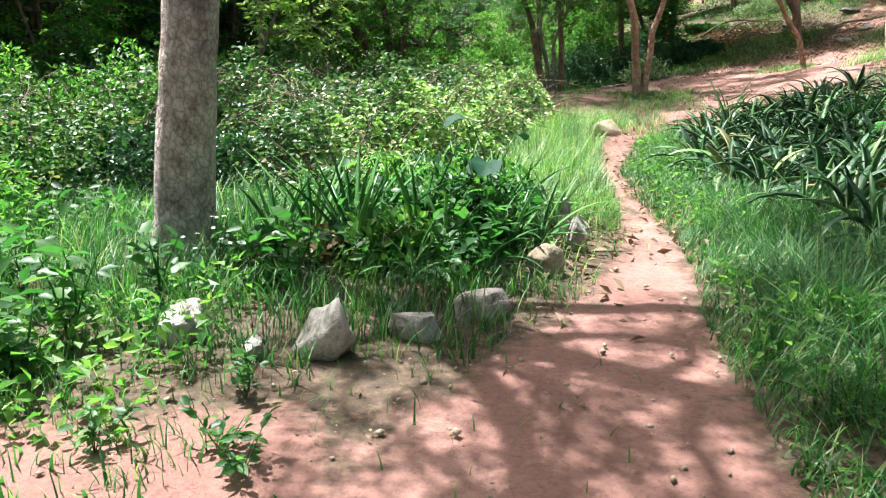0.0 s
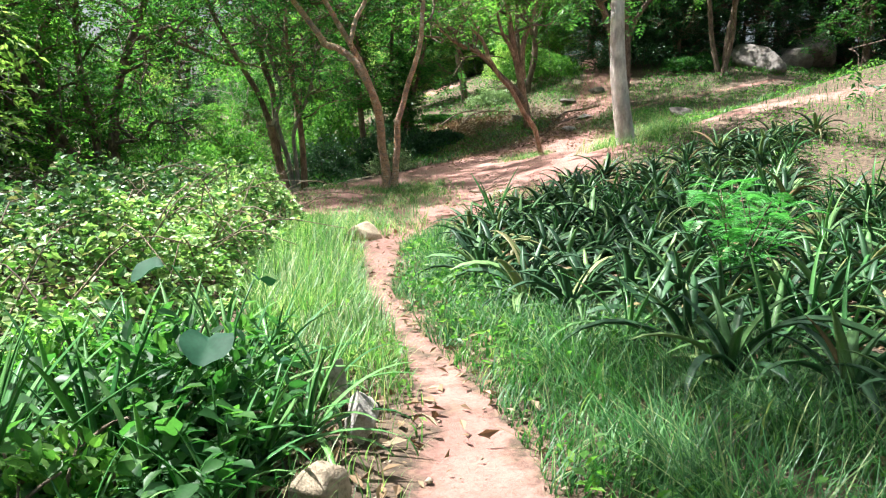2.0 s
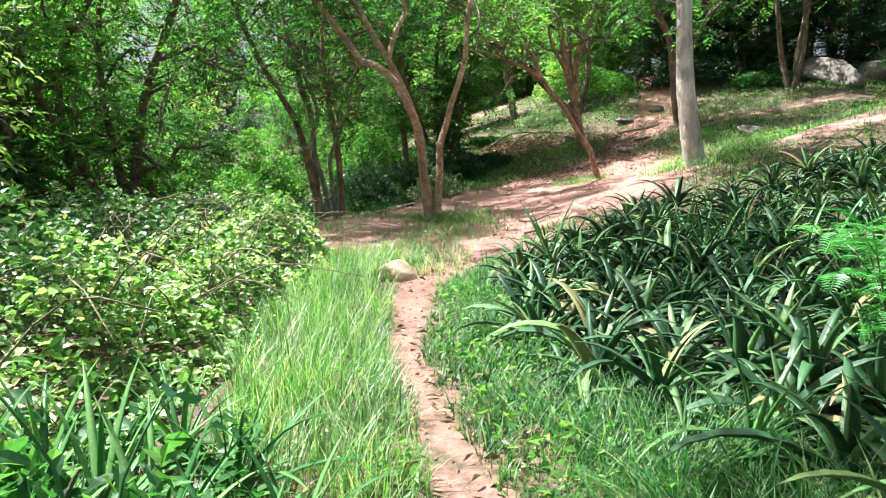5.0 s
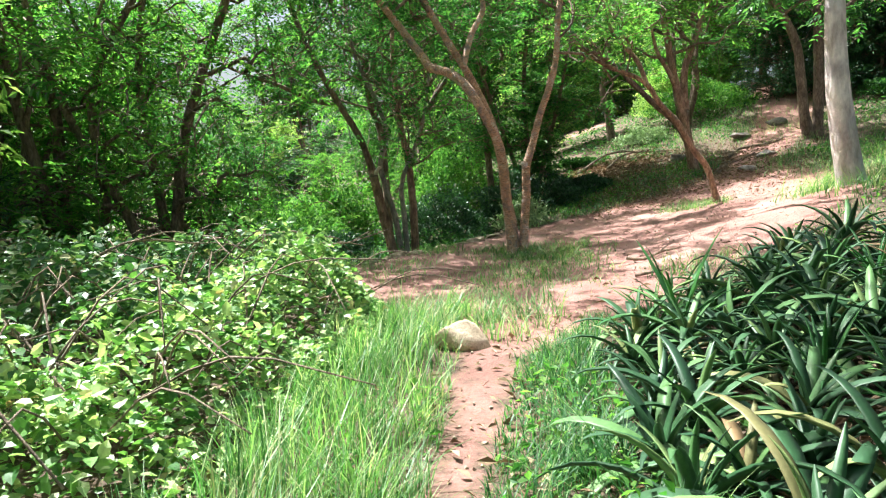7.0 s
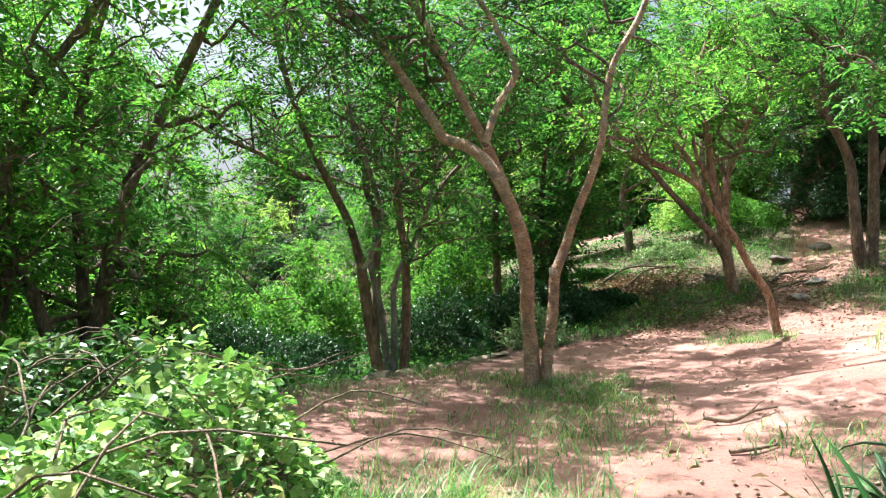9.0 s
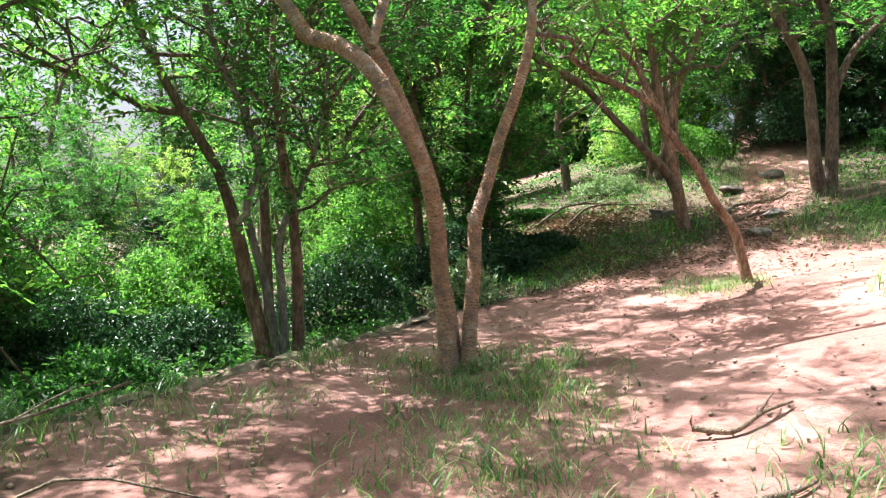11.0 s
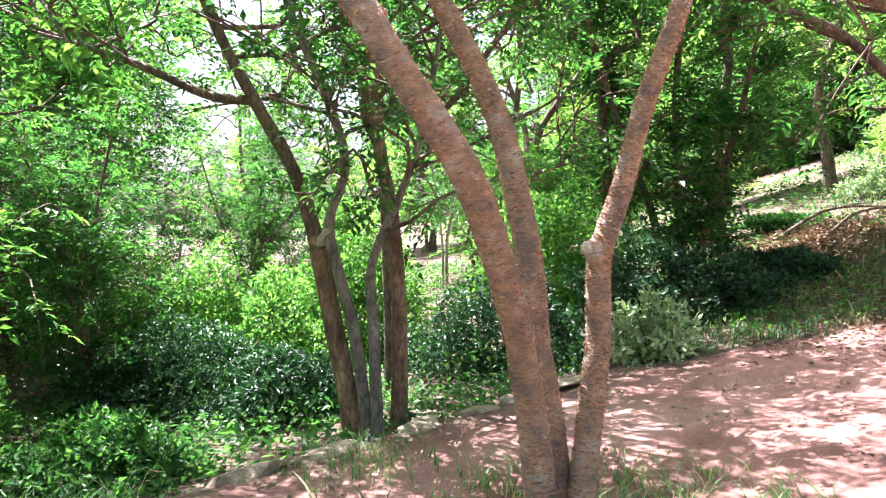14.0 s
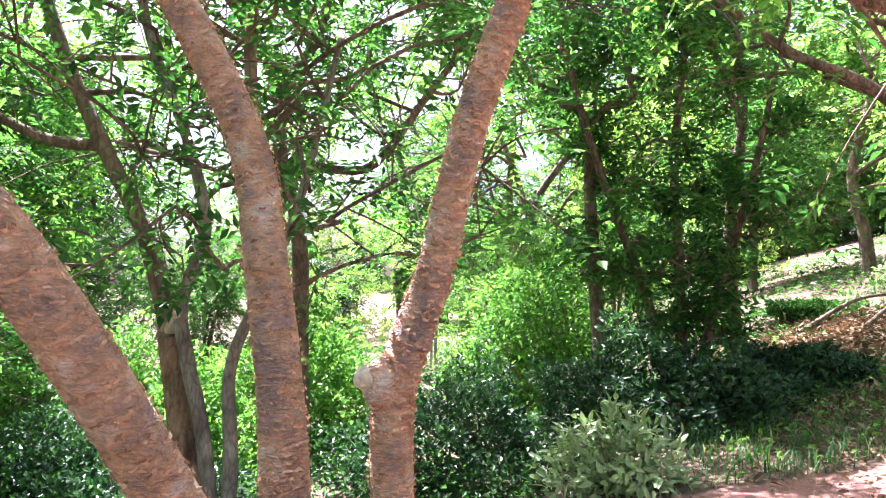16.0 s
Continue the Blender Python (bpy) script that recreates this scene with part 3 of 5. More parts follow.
D_AT = ground_at(10.6, 23.0, 0.05)
tree("tree", "old leaning tree with several twisted brown limbs", D_AT,
     [(local([(10.55, 23.0, 1.6), (10.35, 23.0, 2.6), (10.17, 23.0, 3.5), (9.98, 23.0, 4.3), (9.82, 23.0, 5.3), (9.6, 23.0, 6.5), (9.8, 22.8, 7.6)], D_AT), 0.135, 0.05),
      (local([(10.3, 22.95, 2.6), (9.95, 22.85, 3.0), (9.5, 22.8, 3.36), (8.9, 22.75, 3.88), (8.2, 22.7, 4.5), (7.4, 22.6, 4.85), (6.6, 22.5, 5.5), (5.9, 22.3, 6.4)], D_AT), 0.088, 0.035, M_BARK_DARK),
      (local([(10.1, 23.0, 3.8), (9.85, 22.9, 4.2), (9.5, 22.8, 4.7), (9.3, 22.7, 5.4)], D_AT), 0.07, 0.03),
      (local([(10.28, 23.0, 3.3), (10.3, 23.0, 4.25), (10.55, 23.0, 4.95), (10.85, 23.0, 5.7), (11.3, 22.8, 6.8)], D_AT), 0.1, 0.04)],
     M_BARK_RUST, M_LEAF_BRIGHT, 13, sides=12, rough=0.12, step=0.08, reach=2.6, nb=10, twigs=14, leaves=50, leaf_len=0.1, start=0.5, up=0.6, limb_bark=M_BARK_DARK)
DP_AT = ground_at(8.76, 18.6, 0.05)
tree("tree", "leaning tree with a crooked bare brown trunk", DP_AT,
     [(local([(8.76, 18.6, 0.9), (8.62, 18.6, 1.4), (8.5, 18.6, 1.77), (8.23, 18.6, 2.12), (7.93, 18.6, 2.62), (7.6, 18.6, 2.97), (7.34, 18.6, 3.34), (6.9, 18.6, 3.56), (6.4, 18.6, 3.78), (5.9, 18.7, 4.3), (5.6, 18.8, 5.0)], DP_AT), 0.068, 0.028),
      (local([(7.36, 18.6, 3.3), (7.2, 18.7, 3.8), (6.8, 18.8, 4.3), (6.6, 18.9, 5.2)], DP_AT), 0.05, 0.022)],
     M_BARK_RUST, M_LEAF_BRIGHT, 14, sides=12, rough=0.12, step=0.06, reach=2.0, nb=9, twigs=11, leaves=36, leaf_len=0.09, start=0.66, up=0.8, limb_bark=M_BARK_DARK)
E_AT = ground_at(14.05, 23.4, 0.05)
tree("tree", "crooked dark tree with forked trunk on the bank", E_AT,
     [(local([(13.98, 23.4, 2.3), (13.8, 23.4, 3.1), (13.7, 23.4, 4.1), (13.55, 23.4, 5.05), (12.95, 23.4, 6.06), (12.22, 23.4, 6.79), (11.1, 23.3, 7.3), (10.1, 23.2, 7.5)], E_AT), 0.15, 0.05),
      (local([(14.12, 23.4, 2.3), (14.2, 23.4, 3.5), (14.2, 23.4, 4.83), (14.1, 23.4, 6.15), (13.5, 23.4, 7.17), (12.5, 23.4, 8.0), (12.0, 23.4, 8.6)], E_AT), 0.15, 0.05),
      (local([(13.0, 23.4, 6.0), (12.86, 23.4, 7.25), (13.2, 23.4, 7.7), (13.5, 23.4, 8.4)], E_AT), 0.08, 0.03),
      (local([(14.2, 23.4, 4.6), (14.7, 23.3, 5.6), (15.5, 23.2, 6.4), (16.2, 23.0, 7.4)], E_AT), 0.09, 0.03)],
     M_BARK_DARK, M_LEAF_MID, 15, sides=10, rough=0.12, step=0.1, reach=2.5, nb=10, twigs=14, leaves=50, leaf_len=0.1, start=0.5, up=0.5)
A_AT = ground_at(8.85, 15.1, 0.05)
tree("tree", "straight tree with smooth pale grey trunk on the grassy bank", A_AT,
     # The two long limbs are out of view, added to shade clearing and aloes.
     [(local([(8.88, 15.1, 1.2), (8.72, 15.1, 2.1), (8.62, 15.1, 3.0), (8.6, 15.1, 4.2), (8.75, 15.2, 6.0), (8.7, 15.3, 8.0)], A_AT), 0.2, 0.08), (local([(8.6, 15.1, 4.3), (7.8, 14.9, 5.5), (6.8, 14.6, 6.4), (5.0, 14.1, 7.4), (3.2, 13.8, 7.9), (1.2, 13.5, 8.2)], A_AT), 0.09, 0.03), (local([(8.6, 15.1, 4.8), (8.2, 14.0, 5.8), (7.4, 12.9, 6.8), (5.6, 12.5, 7.6), (3.4, 11.8, 8.2), (1.6, 11.0, 8.5), (0.2, 10.2, 8.7)], A_AT), 0.09, 0.03)],
     M_BARK_GREY, M_LEAF_MID, 16, sides=16, rough=0.04, step=0.1, reach=2.2, nb=12, twigs=12, leaves=54, leaf_len=0.11, start=0.55, up=0.45, limb_bark=M_BARK_DARK)
F_AT = ground_at(-1.72, 5.15, 0.05)
tree("tree", "thick tree trunk with rough grey-pink bark among weeds", F_AT,
     # The three side limbs are unseen, added to dapple the path and verge.
     [(local([(-1.72, 5.15, -0.1), (-1.66, 5.15, 0.6), (-1.58, 5.15, 1.3), (-1.5, 5.2, 2.2), (-1.5, 5.3, 3.6), (-1.7, 5.5, 5.4), (-1.6, 5.6, 7.4), (-1.4, 5.5, 9.8)], F_AT), 0.215, 0.1), (local([(-1.5, 5.3, 3.5), (-0.6, 5.6, 4.7), (0.6, 6.0, 5.6), (1.8, 6.2, 6.3)], F_AT), 0.1, 0.04), (local([(-1.65, 5.5, 5.2), (-0.9, 5.1, 6.4), (0.1, 4.8, 7.3), (1.0, 4.6, 7.9)], F_AT), 0.09, 0.04), (local([(-1.55, 5.35, 4.2), (-1.4, 4.5, 5.0), (-1.6, 3.7, 5.5), (-1.4, 2.9, 5.9)], F_AT), 0.09, 0.04)],
     M_BARK_PINK, M_LEAF_MID, 17, sides=22, rough=0.07, step=0.05, reach=2.0, nb=12, twigs=19, leaves=30, leaf_len=0.085, start=0.62, up=0.25, spread=0.3)
G_AT = ground_at(11.2, 30.2, 0.05)
tree("tree", "small crooked dark tree beside the sunlit clearing", G_AT,
     [(local([(11.2, 30.2, 2.8), (11.1, 30.2, 3.8), (10.9, 30.2, 5.0), (11.3, 30.2, 6.6), (11.5, 30.2, 8.2)], G_AT), 0.15, 0.05)],
     M_BARK_DARK, M_LEAF_SUNLIT, 18, sides=9, reach=3.0, nb=9, twigs=9, leaves=36, leaf_len=0.11, start=0.35, up=0.4)
H_AT = ground_at(6.5, 24.3, 0.05)
tree("tree", "bushy many-stemmed tree with dense dark foliage", H_AT,
     [([(0, 0, 0), (-0.3, 0.1, 1.3), (-0.8, 0, 2.6), (-1.3, -0.4, 4.2), (-1.5, -1.0, 5.6)], 0.07, 0.03), ([(0.15, 0, 0), (0.1, 0, 1.5), (0.05, 0, 3.0), (0.2, 0, 4.8), (0.1, -0.6, 6.2)], 0.08, 0.03),
      ([(0.25, 0, 0), (0.6, 0, 1.4), (1.0, 0, 2.8), (1.3, 0, 4.2)], 0.07, 0.03)],
     M_BARK_DARK, M_LEAF_MID, 19, reach=1.1, nb=14, twigs=13, leaves=54, leaf_len=0.11, start=0.18, up=0.25)
L_AT = ground_at(-6.2, 12.6, 0.05)
tree("tree", "spreading tree with drooping yellow-green leaves beyond the brambles", L_AT,
     [([(0, 0, 0), (0.1, 0, 1.6), (0.0, 0.1, 3.0), (0.6, -0.4, 4.4), (1.4, -0.9, 5.6)], 0.13, 0.05), ([(0.05, 0, 2.2), (0.9, -0.6, 3.2), (1.7, -1.3, 3.9), (2.4, -1.8, 4.1)], 0.07, 0.025), ([(0, 0, 1.2), (-0.5, 0.2, 2.6), (-1.0, 0.3, 4.2), (-1.4, 0.3, 5.8)], 0.09, 0.04)],
     M_BARK_DARK, M_LEAF_BRIGHT, 20, reach=1.7, nb=11, twigs=10, leaves=27, leaf_len=0.12, start=0.35, up=0.35, droop=0.4)

J_AT = ground_at(-1.0, 17.6, 0.06)
tree("tree", "leafy green tree at the edge of the hollow", J_AT,
     [([(0, 0, 0), (0.1, 0, 1.4), (0.3, 0.1, 2.8), (0.9, 0, 4.4), (1.6, -0.1, 6.2), (1.9, 0, 7.6)], 0.11, 0.04), ([(0.1, 0.05, 0), (-0.2, 0.2, 1.8), (-0.4, 0.3, 3.6), (-0.2, 0.5, 5.4), (0.3, 0.7, 7.0)], 0.09, 0.035),
      ([(-0.1, 0, 0), (-0.6, -0.2, 1.5), (-1.3, -0.3, 3.0), (-1.8, -0.2, 4.6), (-2.2, 0.1, 6.4)], 0.09, 0.035)],
     M_BARK_DARK, M_LEAF_BRIGHT, 73, sides=9, rough=0.1, reach=2.1, nb=14, twigs=13, leaves=36, leaf_len=0.1, start=0.2, up=0.25, droop=0.3)
Q_AT = ground_at(-2.9, 12.4, 0.06)
tree("tree", "slender sapling with sunlit yellow-green leaves behind the brambles", Q_AT,
     [([(0, 0, 0), (0.1, -0.1, 1.6), (0.2, -0.2, 3.0), (0.6, -0.4, 4.6)], 0.045, 0.015), ([(0.1, -0.1, 1.4), (0.6, -0.4, 2.4), (1.0, -0.5, 3.2)], 0.03, 0.012)],
     M_BARK_ASH, M_LEAF_SUNLIT, 74, sides=8, reach=1.5, nb=13, twigs=10, leaves=40, leaf_len=0.12, start=0.3, up=0.2, droop=0.3)
P_AT = ground_at(7.7, 26.0, 0.06)
tree("tree", "tall tree with a high thin crown behind the bank", P_AT,
     [([(0, 0, 0), (-0.1, 0, 1.8), (0.1, 0, 3.6), (-0.1, -0.2, 5.4), (0.3, -0.4, 7.4), (0.2, -0.5, 8.6)], 0.1, 0.04), ([(0.1, 0, 3.4), (-0.7, -0.8, 5.0), (-1.3, -1.8, 6.6), (-1.6, -2.6, 7.8)], 0.06, 0.03), ([(0.0, 0, 4.4), (0.9, 0.2, 5.8), (1.4, 0.2, 7.6)], 0.055, 0.03)],
     M_BARK_DARK, M_LEAF_MID, 75, sides=9, rough=0.1, reach=2.4, nb=13, twigs=14, leaves=45, leaf_len=0.12, start=0.55, up=0.4)
N_AT = ground_at(5.7, 24.5, 0.06)
tree("tree", "crooked dark-limbed tree behind the shrubs", N_AT,
     [(local([(5.7, 24.5, 0.9), (5.63, 24.5, 1.8), (5.52, 24.5, 3.4), (5.44, 24.5, 4.63), (5.07, 24.5, 4.94), (4.69, 24.4, 5.26), (4.46, 24.3, 5.84), (4.86, 24.2, 6.63)], N_AT), 0.1, 0.04),
      (local([(5.46, 24.5, 4.4), (5.7, 24.5, 4.8), (6.07, 24.6, 4.95), (6.0, 24.7, 5.64), (6.54, 24.8, 6.85)], N_AT), 0.07, 0.03)],
     M_BARK_DARK, M_LEAF_MID, 71, sides=9, rough=0.1, reach=2.8, nb=12, twigs=14, leaves=45, leaf_len=0.11, start=0.62, up=0.45)
K_AT = ground_at(2.72, 21.5, 0.06)
tree("tree", "dark tree with forking crooked limbs in the hollow", K_AT,
     [(local([(2.72, 21.5, -0.3), (2.7, 21.5, 1.0), (2.63, 21.5, 2.76), (2.43, 21.5, 3.41), (2.34, 21.5, 4.25), (2.07, 21.4, 4.79), (1.74, 21.3, 5.38), (1.6, 21.2, 6.6)], K_AT), 0.09, 0.04),
      (local([(2.36, 21.5, 4.15), (2.69, 21.6, 4.73), (2.86, 21.7, 5.52), (3.3, 21.6, 6.6)], K_AT), 0.06, 0.03),
      (local([(2.43, 21.5, 3.38), (2.65, 21.5, 3.45), (2.94, 21.5, 3.41), (3.38, 21.4, 3.45), (3.9, 21.3, 4.1), (4.6, 21.3, 5.0), (5.4, 21.2, 5.8)], K_AT), 0.055, 0.025)],
     M_BARK_DARK, M_LEAF_MID, 72, sides=9, rough=0.1, reach=2.6, nb=12, twigs=15, leaves=54, leaf_len=0.1, start=0.6, up=0.6)

# shade trees beside the start of the path, out of view, added to dapple it
for x, y, sd, h, way in ((-2.4, 0.5, 21, 6.6, 1), (-2.6, -1.2, 22, 6.6, 1), (3.6, -1.6, 23, 6.6, -1)):
    tree("tree", "unseen tall tree with a broad airy crown, added for shade", ground_at(x, y, 0.05),
         [([(0, 0, 0), (0.1, 0.1, h * 0.3), (0.2 * way, 0.2, h * 0.6), (0.4 * way, 0.2, h)], 0.16, 0.06), ([(0, 0.1, h * 0.45), (1.2 * way, 0.3, h * 0.75), (2.8 * way, 0.5, h * 0.95)], 0.1, 0.04)],
         M_BARK_DARK, M_LEAF_MID, sd, sides=9, group="shade trees", reach=2.1, nb=10, twigs=12, leaves=36, leaf_len=0.1, start=0.62, up=0.25, spread=0.2)

# the wood behind: a few grown trees, repeated with other turns and sizes
def wood_tree(seed, height, leaf, bark, label, lean, reach, nb, leaves, leaf_len, low):
    rng = np.random.default_rng(seed)
    stems = []
    for k in range(rng.integers(2, 5)):
        a = rng.uniform(0, 6.28)
        out = np.array([math.cos(a), math.sin(a), 0])
        pts = [out * 0.1]
        for s in range(1, 5):
            pts.append(out * (0.1 + lean * s * s * 0.09) + np.array([0, 0, height * s / 4 * rng.uniform(0.9, 1.0)]) + rng.normal(size=3) * 0.12)
        stems.append((pts, rng.uniform(0.06, 0.12), 0.03))
    return tree("tree", label, (0, 0, 0), stems, bark, leaf, seed, sides=7, group="woodland trees", reach=reach, nb=nb, twigs=9, leaves=leaves, leaf_len=leaf_len, start=low, up=0.35)


kinds = [wood_tree(31, 6.5, M_LEAF_BRIGHT, M_BARK_DARK, "woodland tree with bright sunlit green leaves", 1.0, 2.3, 14, 44, 0.14, 0.12),
         wood_tree(32, 7.5, M_LEAF_MID, M_BARK_DARK, "woodland tree with mid-green leaves and several stems", 1.2, 2.5, 14, 44, 0.14, 0.22),
         wood_tree(33, 5.0, M_LEAF_DARK, M_BARK_DARK, "low woodland tree with dark glossy leaves", 0.8, 1.9, 13, 44, 0.13, 0.06),
         wood_tree(34, 8.5, M_LEAF_MID, M_BARK_GREY, "tall woodland tree with pale stems", 0.9, 2.6, 15, 46, 0.15, 0.3),
         wood_tree(35, 5.5, M_LEAF_SUNLIT, M_BARK_DARK, "woodland tree with pale sunlit yellow-green leaves", 0.9, 2.2, 15, 46, 0.15, 0.06)]
def airy(seed, h, x, y, leaf):
    rng = np.random.default_rng(seed)
    stems = []
    for k in range(3):
        a = k * 2.1 + rng.uniform(-0.5, 0.5)
        out = np.array([math.cos(a), math.sin(a), 0])
        stems.append(([out * 0.1 + np.array([0, 0, 0])] + [out * (0.1 + 0.11 * q * q) + np.array([0, 0, h * q / 5]) + rng.normal(size=3) * 0.16 for q in range(1, 6)], rng.uniform(0.08, 0.12), 0.03))
    tree("tree", "tall slender tree with airy fine-leaved crown", ground_at(x, y, 0.06), stems, M_BARK_DARK, leaf, seed, sides=8, group="airy trees", reach=3.0, nb=12, twigs=11, leaves=36, leaf_len=0.14, start=0.34, up=0.5)


for k, (x, y, h) in enumerate(((-6.8, 20.8, 9.5), (-2.4, 17.4, 8.8), (-5.4, 16.4, 10.0), (4.4, 29.2, 8.0), (-5.4, 25.5, 10.5), (13.0, 28.5, 8.5), (18.5, 24.0, 8.0), (-9.6, 13.6, 9.5))):
    airy(140 + k, h, x, y, M_LEAF_BRIGHT)

spots = []
rng = np.random.default_rng(5)
for x, y, k, s in ((-3.9, 20.6, 0, 0.8), (9.6, 32.6, 1, 0.8), (10.2, 43, 4, 1.1), (15.8, 44, 4, 1.1), (18.2, 46, 4, 1.3), (12.8, 46, 4, 1.4), (7.4, 47, 4, 1.4), (20.5, 43.5, 4, 1.2), (23, 47, 2, 1.8), (9.6, 35.5, 4, 0.55), (17.2, 33.6, 4, 0.9), (4.4, 43, 4, 1.6), (-1.5, 38, 4, 1.6), (13.5, 47.5, 0, 1.5), (10, 50, 1, 1.6), (16.5, 48, 1, 1.5), (21, 47, 0, 1.5), (5.5, 48, 0, 1.5), (0.5, 46, 1, 1.4), (16, 52, 2, 2.0), (9, 53, 2, 2.0), (12, 43.8, 2, 0.7), (14.5, 43.2, 0, 0.6), (25, 50, 1, 1.8), (-6.2, 18.4, 1, 0.9), (-1.2, 21.8, 1, 0.5), (-4.6, 23.4, 3, 0.9), (-2.5, 23.5, 0, 0.75), (-8, 19, 1, 1.0), (-1.0, 27, 1, 1.0), (1.8, 25.5, 0, 0.85), (4.2, 27, 0, 0.95), (-5, 26, 0, 1.1), (-9, 23, 1, 1.2), (-8, 15, 0, 1.0), (-10.2, 11, 1, 1.1),
                   (-8.8, 7.6, 0, 0.9), (-10, 12, 0, 1.2), (-4.5, 16.5, 2, 0.9), (-12, 18, 3, 1.1), (2.5, 31, 3, 1.1), (6.5, 32, 1, 1.0), (-2, 33, 3, 1.2), (-7, 32, 1, 1.2), (6.4, 37, 0, 1.1),
                   (17.5, 39.5, 1, 1.0), (16, 33, 0, 1.0), (18.5, 43, 3, 1.1), (20, 34, 1, 1.1), (19, 28.5, 2, 1.1), (22, 31, 0, 1.1), (24, 27, 3, 1.1), (27, 33, 1, 1.2), (30, 27, 0, 1.2),
                   (26, 22, 2, 1.1), (30, 20, 1, 1.2), (4, 40, 1, 1.3), (-6, 42, 0, 1.4), (-14, 30, 0, 1.3), (-16, 22, 1, 1.2), (24, 40, 1, 1.4), (33, 38, 3, 1.4), (11, 46, 1, 1.4), (-14, 8, 1, 1.2), (-12, 2, 0, 1.1),
                   (-8, 1.5, 1, 1.0), (6.6, -3.2, 3, 1.0), (8.5, 1.2, 1, 0.95), (3.2, -5.5, 1, 1.0), (10.8, 6.0, 3, 0.9), (14, 10, 1, 1.0), (-3.5, -6, 0, 1.0), (16, 2, 2, 1.2), (17.5, 16, 3, 1.0),
                   (7.6, 38.5, 0, 0.8), (7.2, 33.5, 0, 0.9), (17, 30.5, 1, 0.9), (18.5, 26.5, 2, 0.8), (22.5, 26.8, 2, 1.0), (25.5, 29, 1, 1.1), (28.5, 24, 3, 1.1), (24.5, 23.5, 1, 0.9), (20, 31, 3, 1.0),
                   (0.2, 29, 2, 1.2), (-3.6, 29.5, 3, 1.0), (-8.5, 28, 2, 1.3), (-11, 26, 1, 1.1), (5.2, 30, 2, 1.1), (-6.8, 22.5, 2, 1.1), (-3.2, 17.2, 0, 0.75), (-7.2, 13, 0, 0.9), (-9.5, 17, 3, 1.0), (-5.8, 11.5, 0, 0.6),
                   (-7.6, 9.4, 0, 0.6), (-10.5, 4.4, 0, 0.8), (-11.5, 7, 3, 1.0), (38, 30, 1, 1.5), (18, 44, 0, 1.4), (30, 45, 1, 1.5), (-18, 38, 1, 1.5), (-2, 50, 0, 1.6), (8, 55, 3, 1.6), (-20, 14, 0, 1.4), (36, 20, 0, 1.4), (33, 12, 1, 1.3), (21, 27.5, 2, 1.1), (26.5, 26, 2, 1.2), (16.5, 28.5, 2, 0.8), (23, 33, 0, 1.2), (28, 29.5, 2, 1.3), (31, 24, 2, 1.2), (17, 36, 0, 1.1), (19.5, 38, 1, 1.3), (4.6, 35.5, 0, 0.8), (3.2, 34, 0, 1.2), (-10, 34, 2, 1.5), (-13, 14, 2, 1.4), (-11, 9, 2, 1.3)):
    if -4 < x < 9.5 and 23 < y < 46:
        s *= 0.46
    spots.append((x, y, k, s))
used = set()
for x, y, k, s in spots:
    m = Matrix.Translation(ground_at(x, y, 0.08)) @ Matrix.Rotation(rng.uniform(0, 6.28), 4, "Z")
    ob = kinds[k] if k not in used else copy_thing(kinds[k], m)
    used.add(k)
    ob.matrix_basis = m @ Matrix.Diagonal((s, s, s * rng.uniform(0.9, 1.1), 1))

# ---- shrubs ----
def shrub(label, at, size, leaf, n, leaf_len, seed, broad=False, stems=9, group="", ratio=0.5, dense=0.35):
    """A lumpy bush: thin stems and a mass of leaves near its skin."""
    rng = np.random.default_rng(seed)
    root = thing("shrub", at, label, "shrub", group)
    sx, sy, sz = size
    wood = Pile()
    for k in range(stems):
        d = rand_dirs(rng, 1, 0.9)[0]
        d[2] = abs(d[2])
        e = d * np.array([sx, sy, sz]) * 0.85
        wood.add(*tube(smooth_line([(rng.normal() * 0.08, rng.normal() * 0.08, -0.05), e * 0.5 + rng.normal(size=3) * 0.08, e], 6), np.linspace(0.014, 0.005, 6), 4))
    tagged(part("twig_mass", wood.mesh("twig_mass", M_TWIG), root), kind="stuff")
    d = rand_dirs(rng, n, 0.55)
    d[:, 2] = np.abs(d[:, 2])
    lump = np.array([0.82 + 0.42 * noise.noise(Vector(q) * 2.3 + Vector((seed, 0, 0))) for q in d])
    r = lump * (1 - dense * rng.random(n) ** 1.7)
    P = d * r[:, None] * np.array([sx, sy, sz])
    W = unit(rng.normal(size=(n, 3)) * 0.8 + d * 0.7 + np.array([0, 0, -0.1]))
    U = unit(d + np.array([0, 0, 0.6]) + rng.normal(size=(n, 3)) * 0.45)
    L = leaf_len * rng.uniform(0.6, 1.3, n)
    pile = Pile()
    v, t = (broad_arrays if broad else leaf_arrays)(P, W, U, L, L * ratio)
    pile.add(v, None, t)
    tagged(part("foliage", pile.mesh("foliage", leaf, smooth=False), root), kind="stuff")
    return root


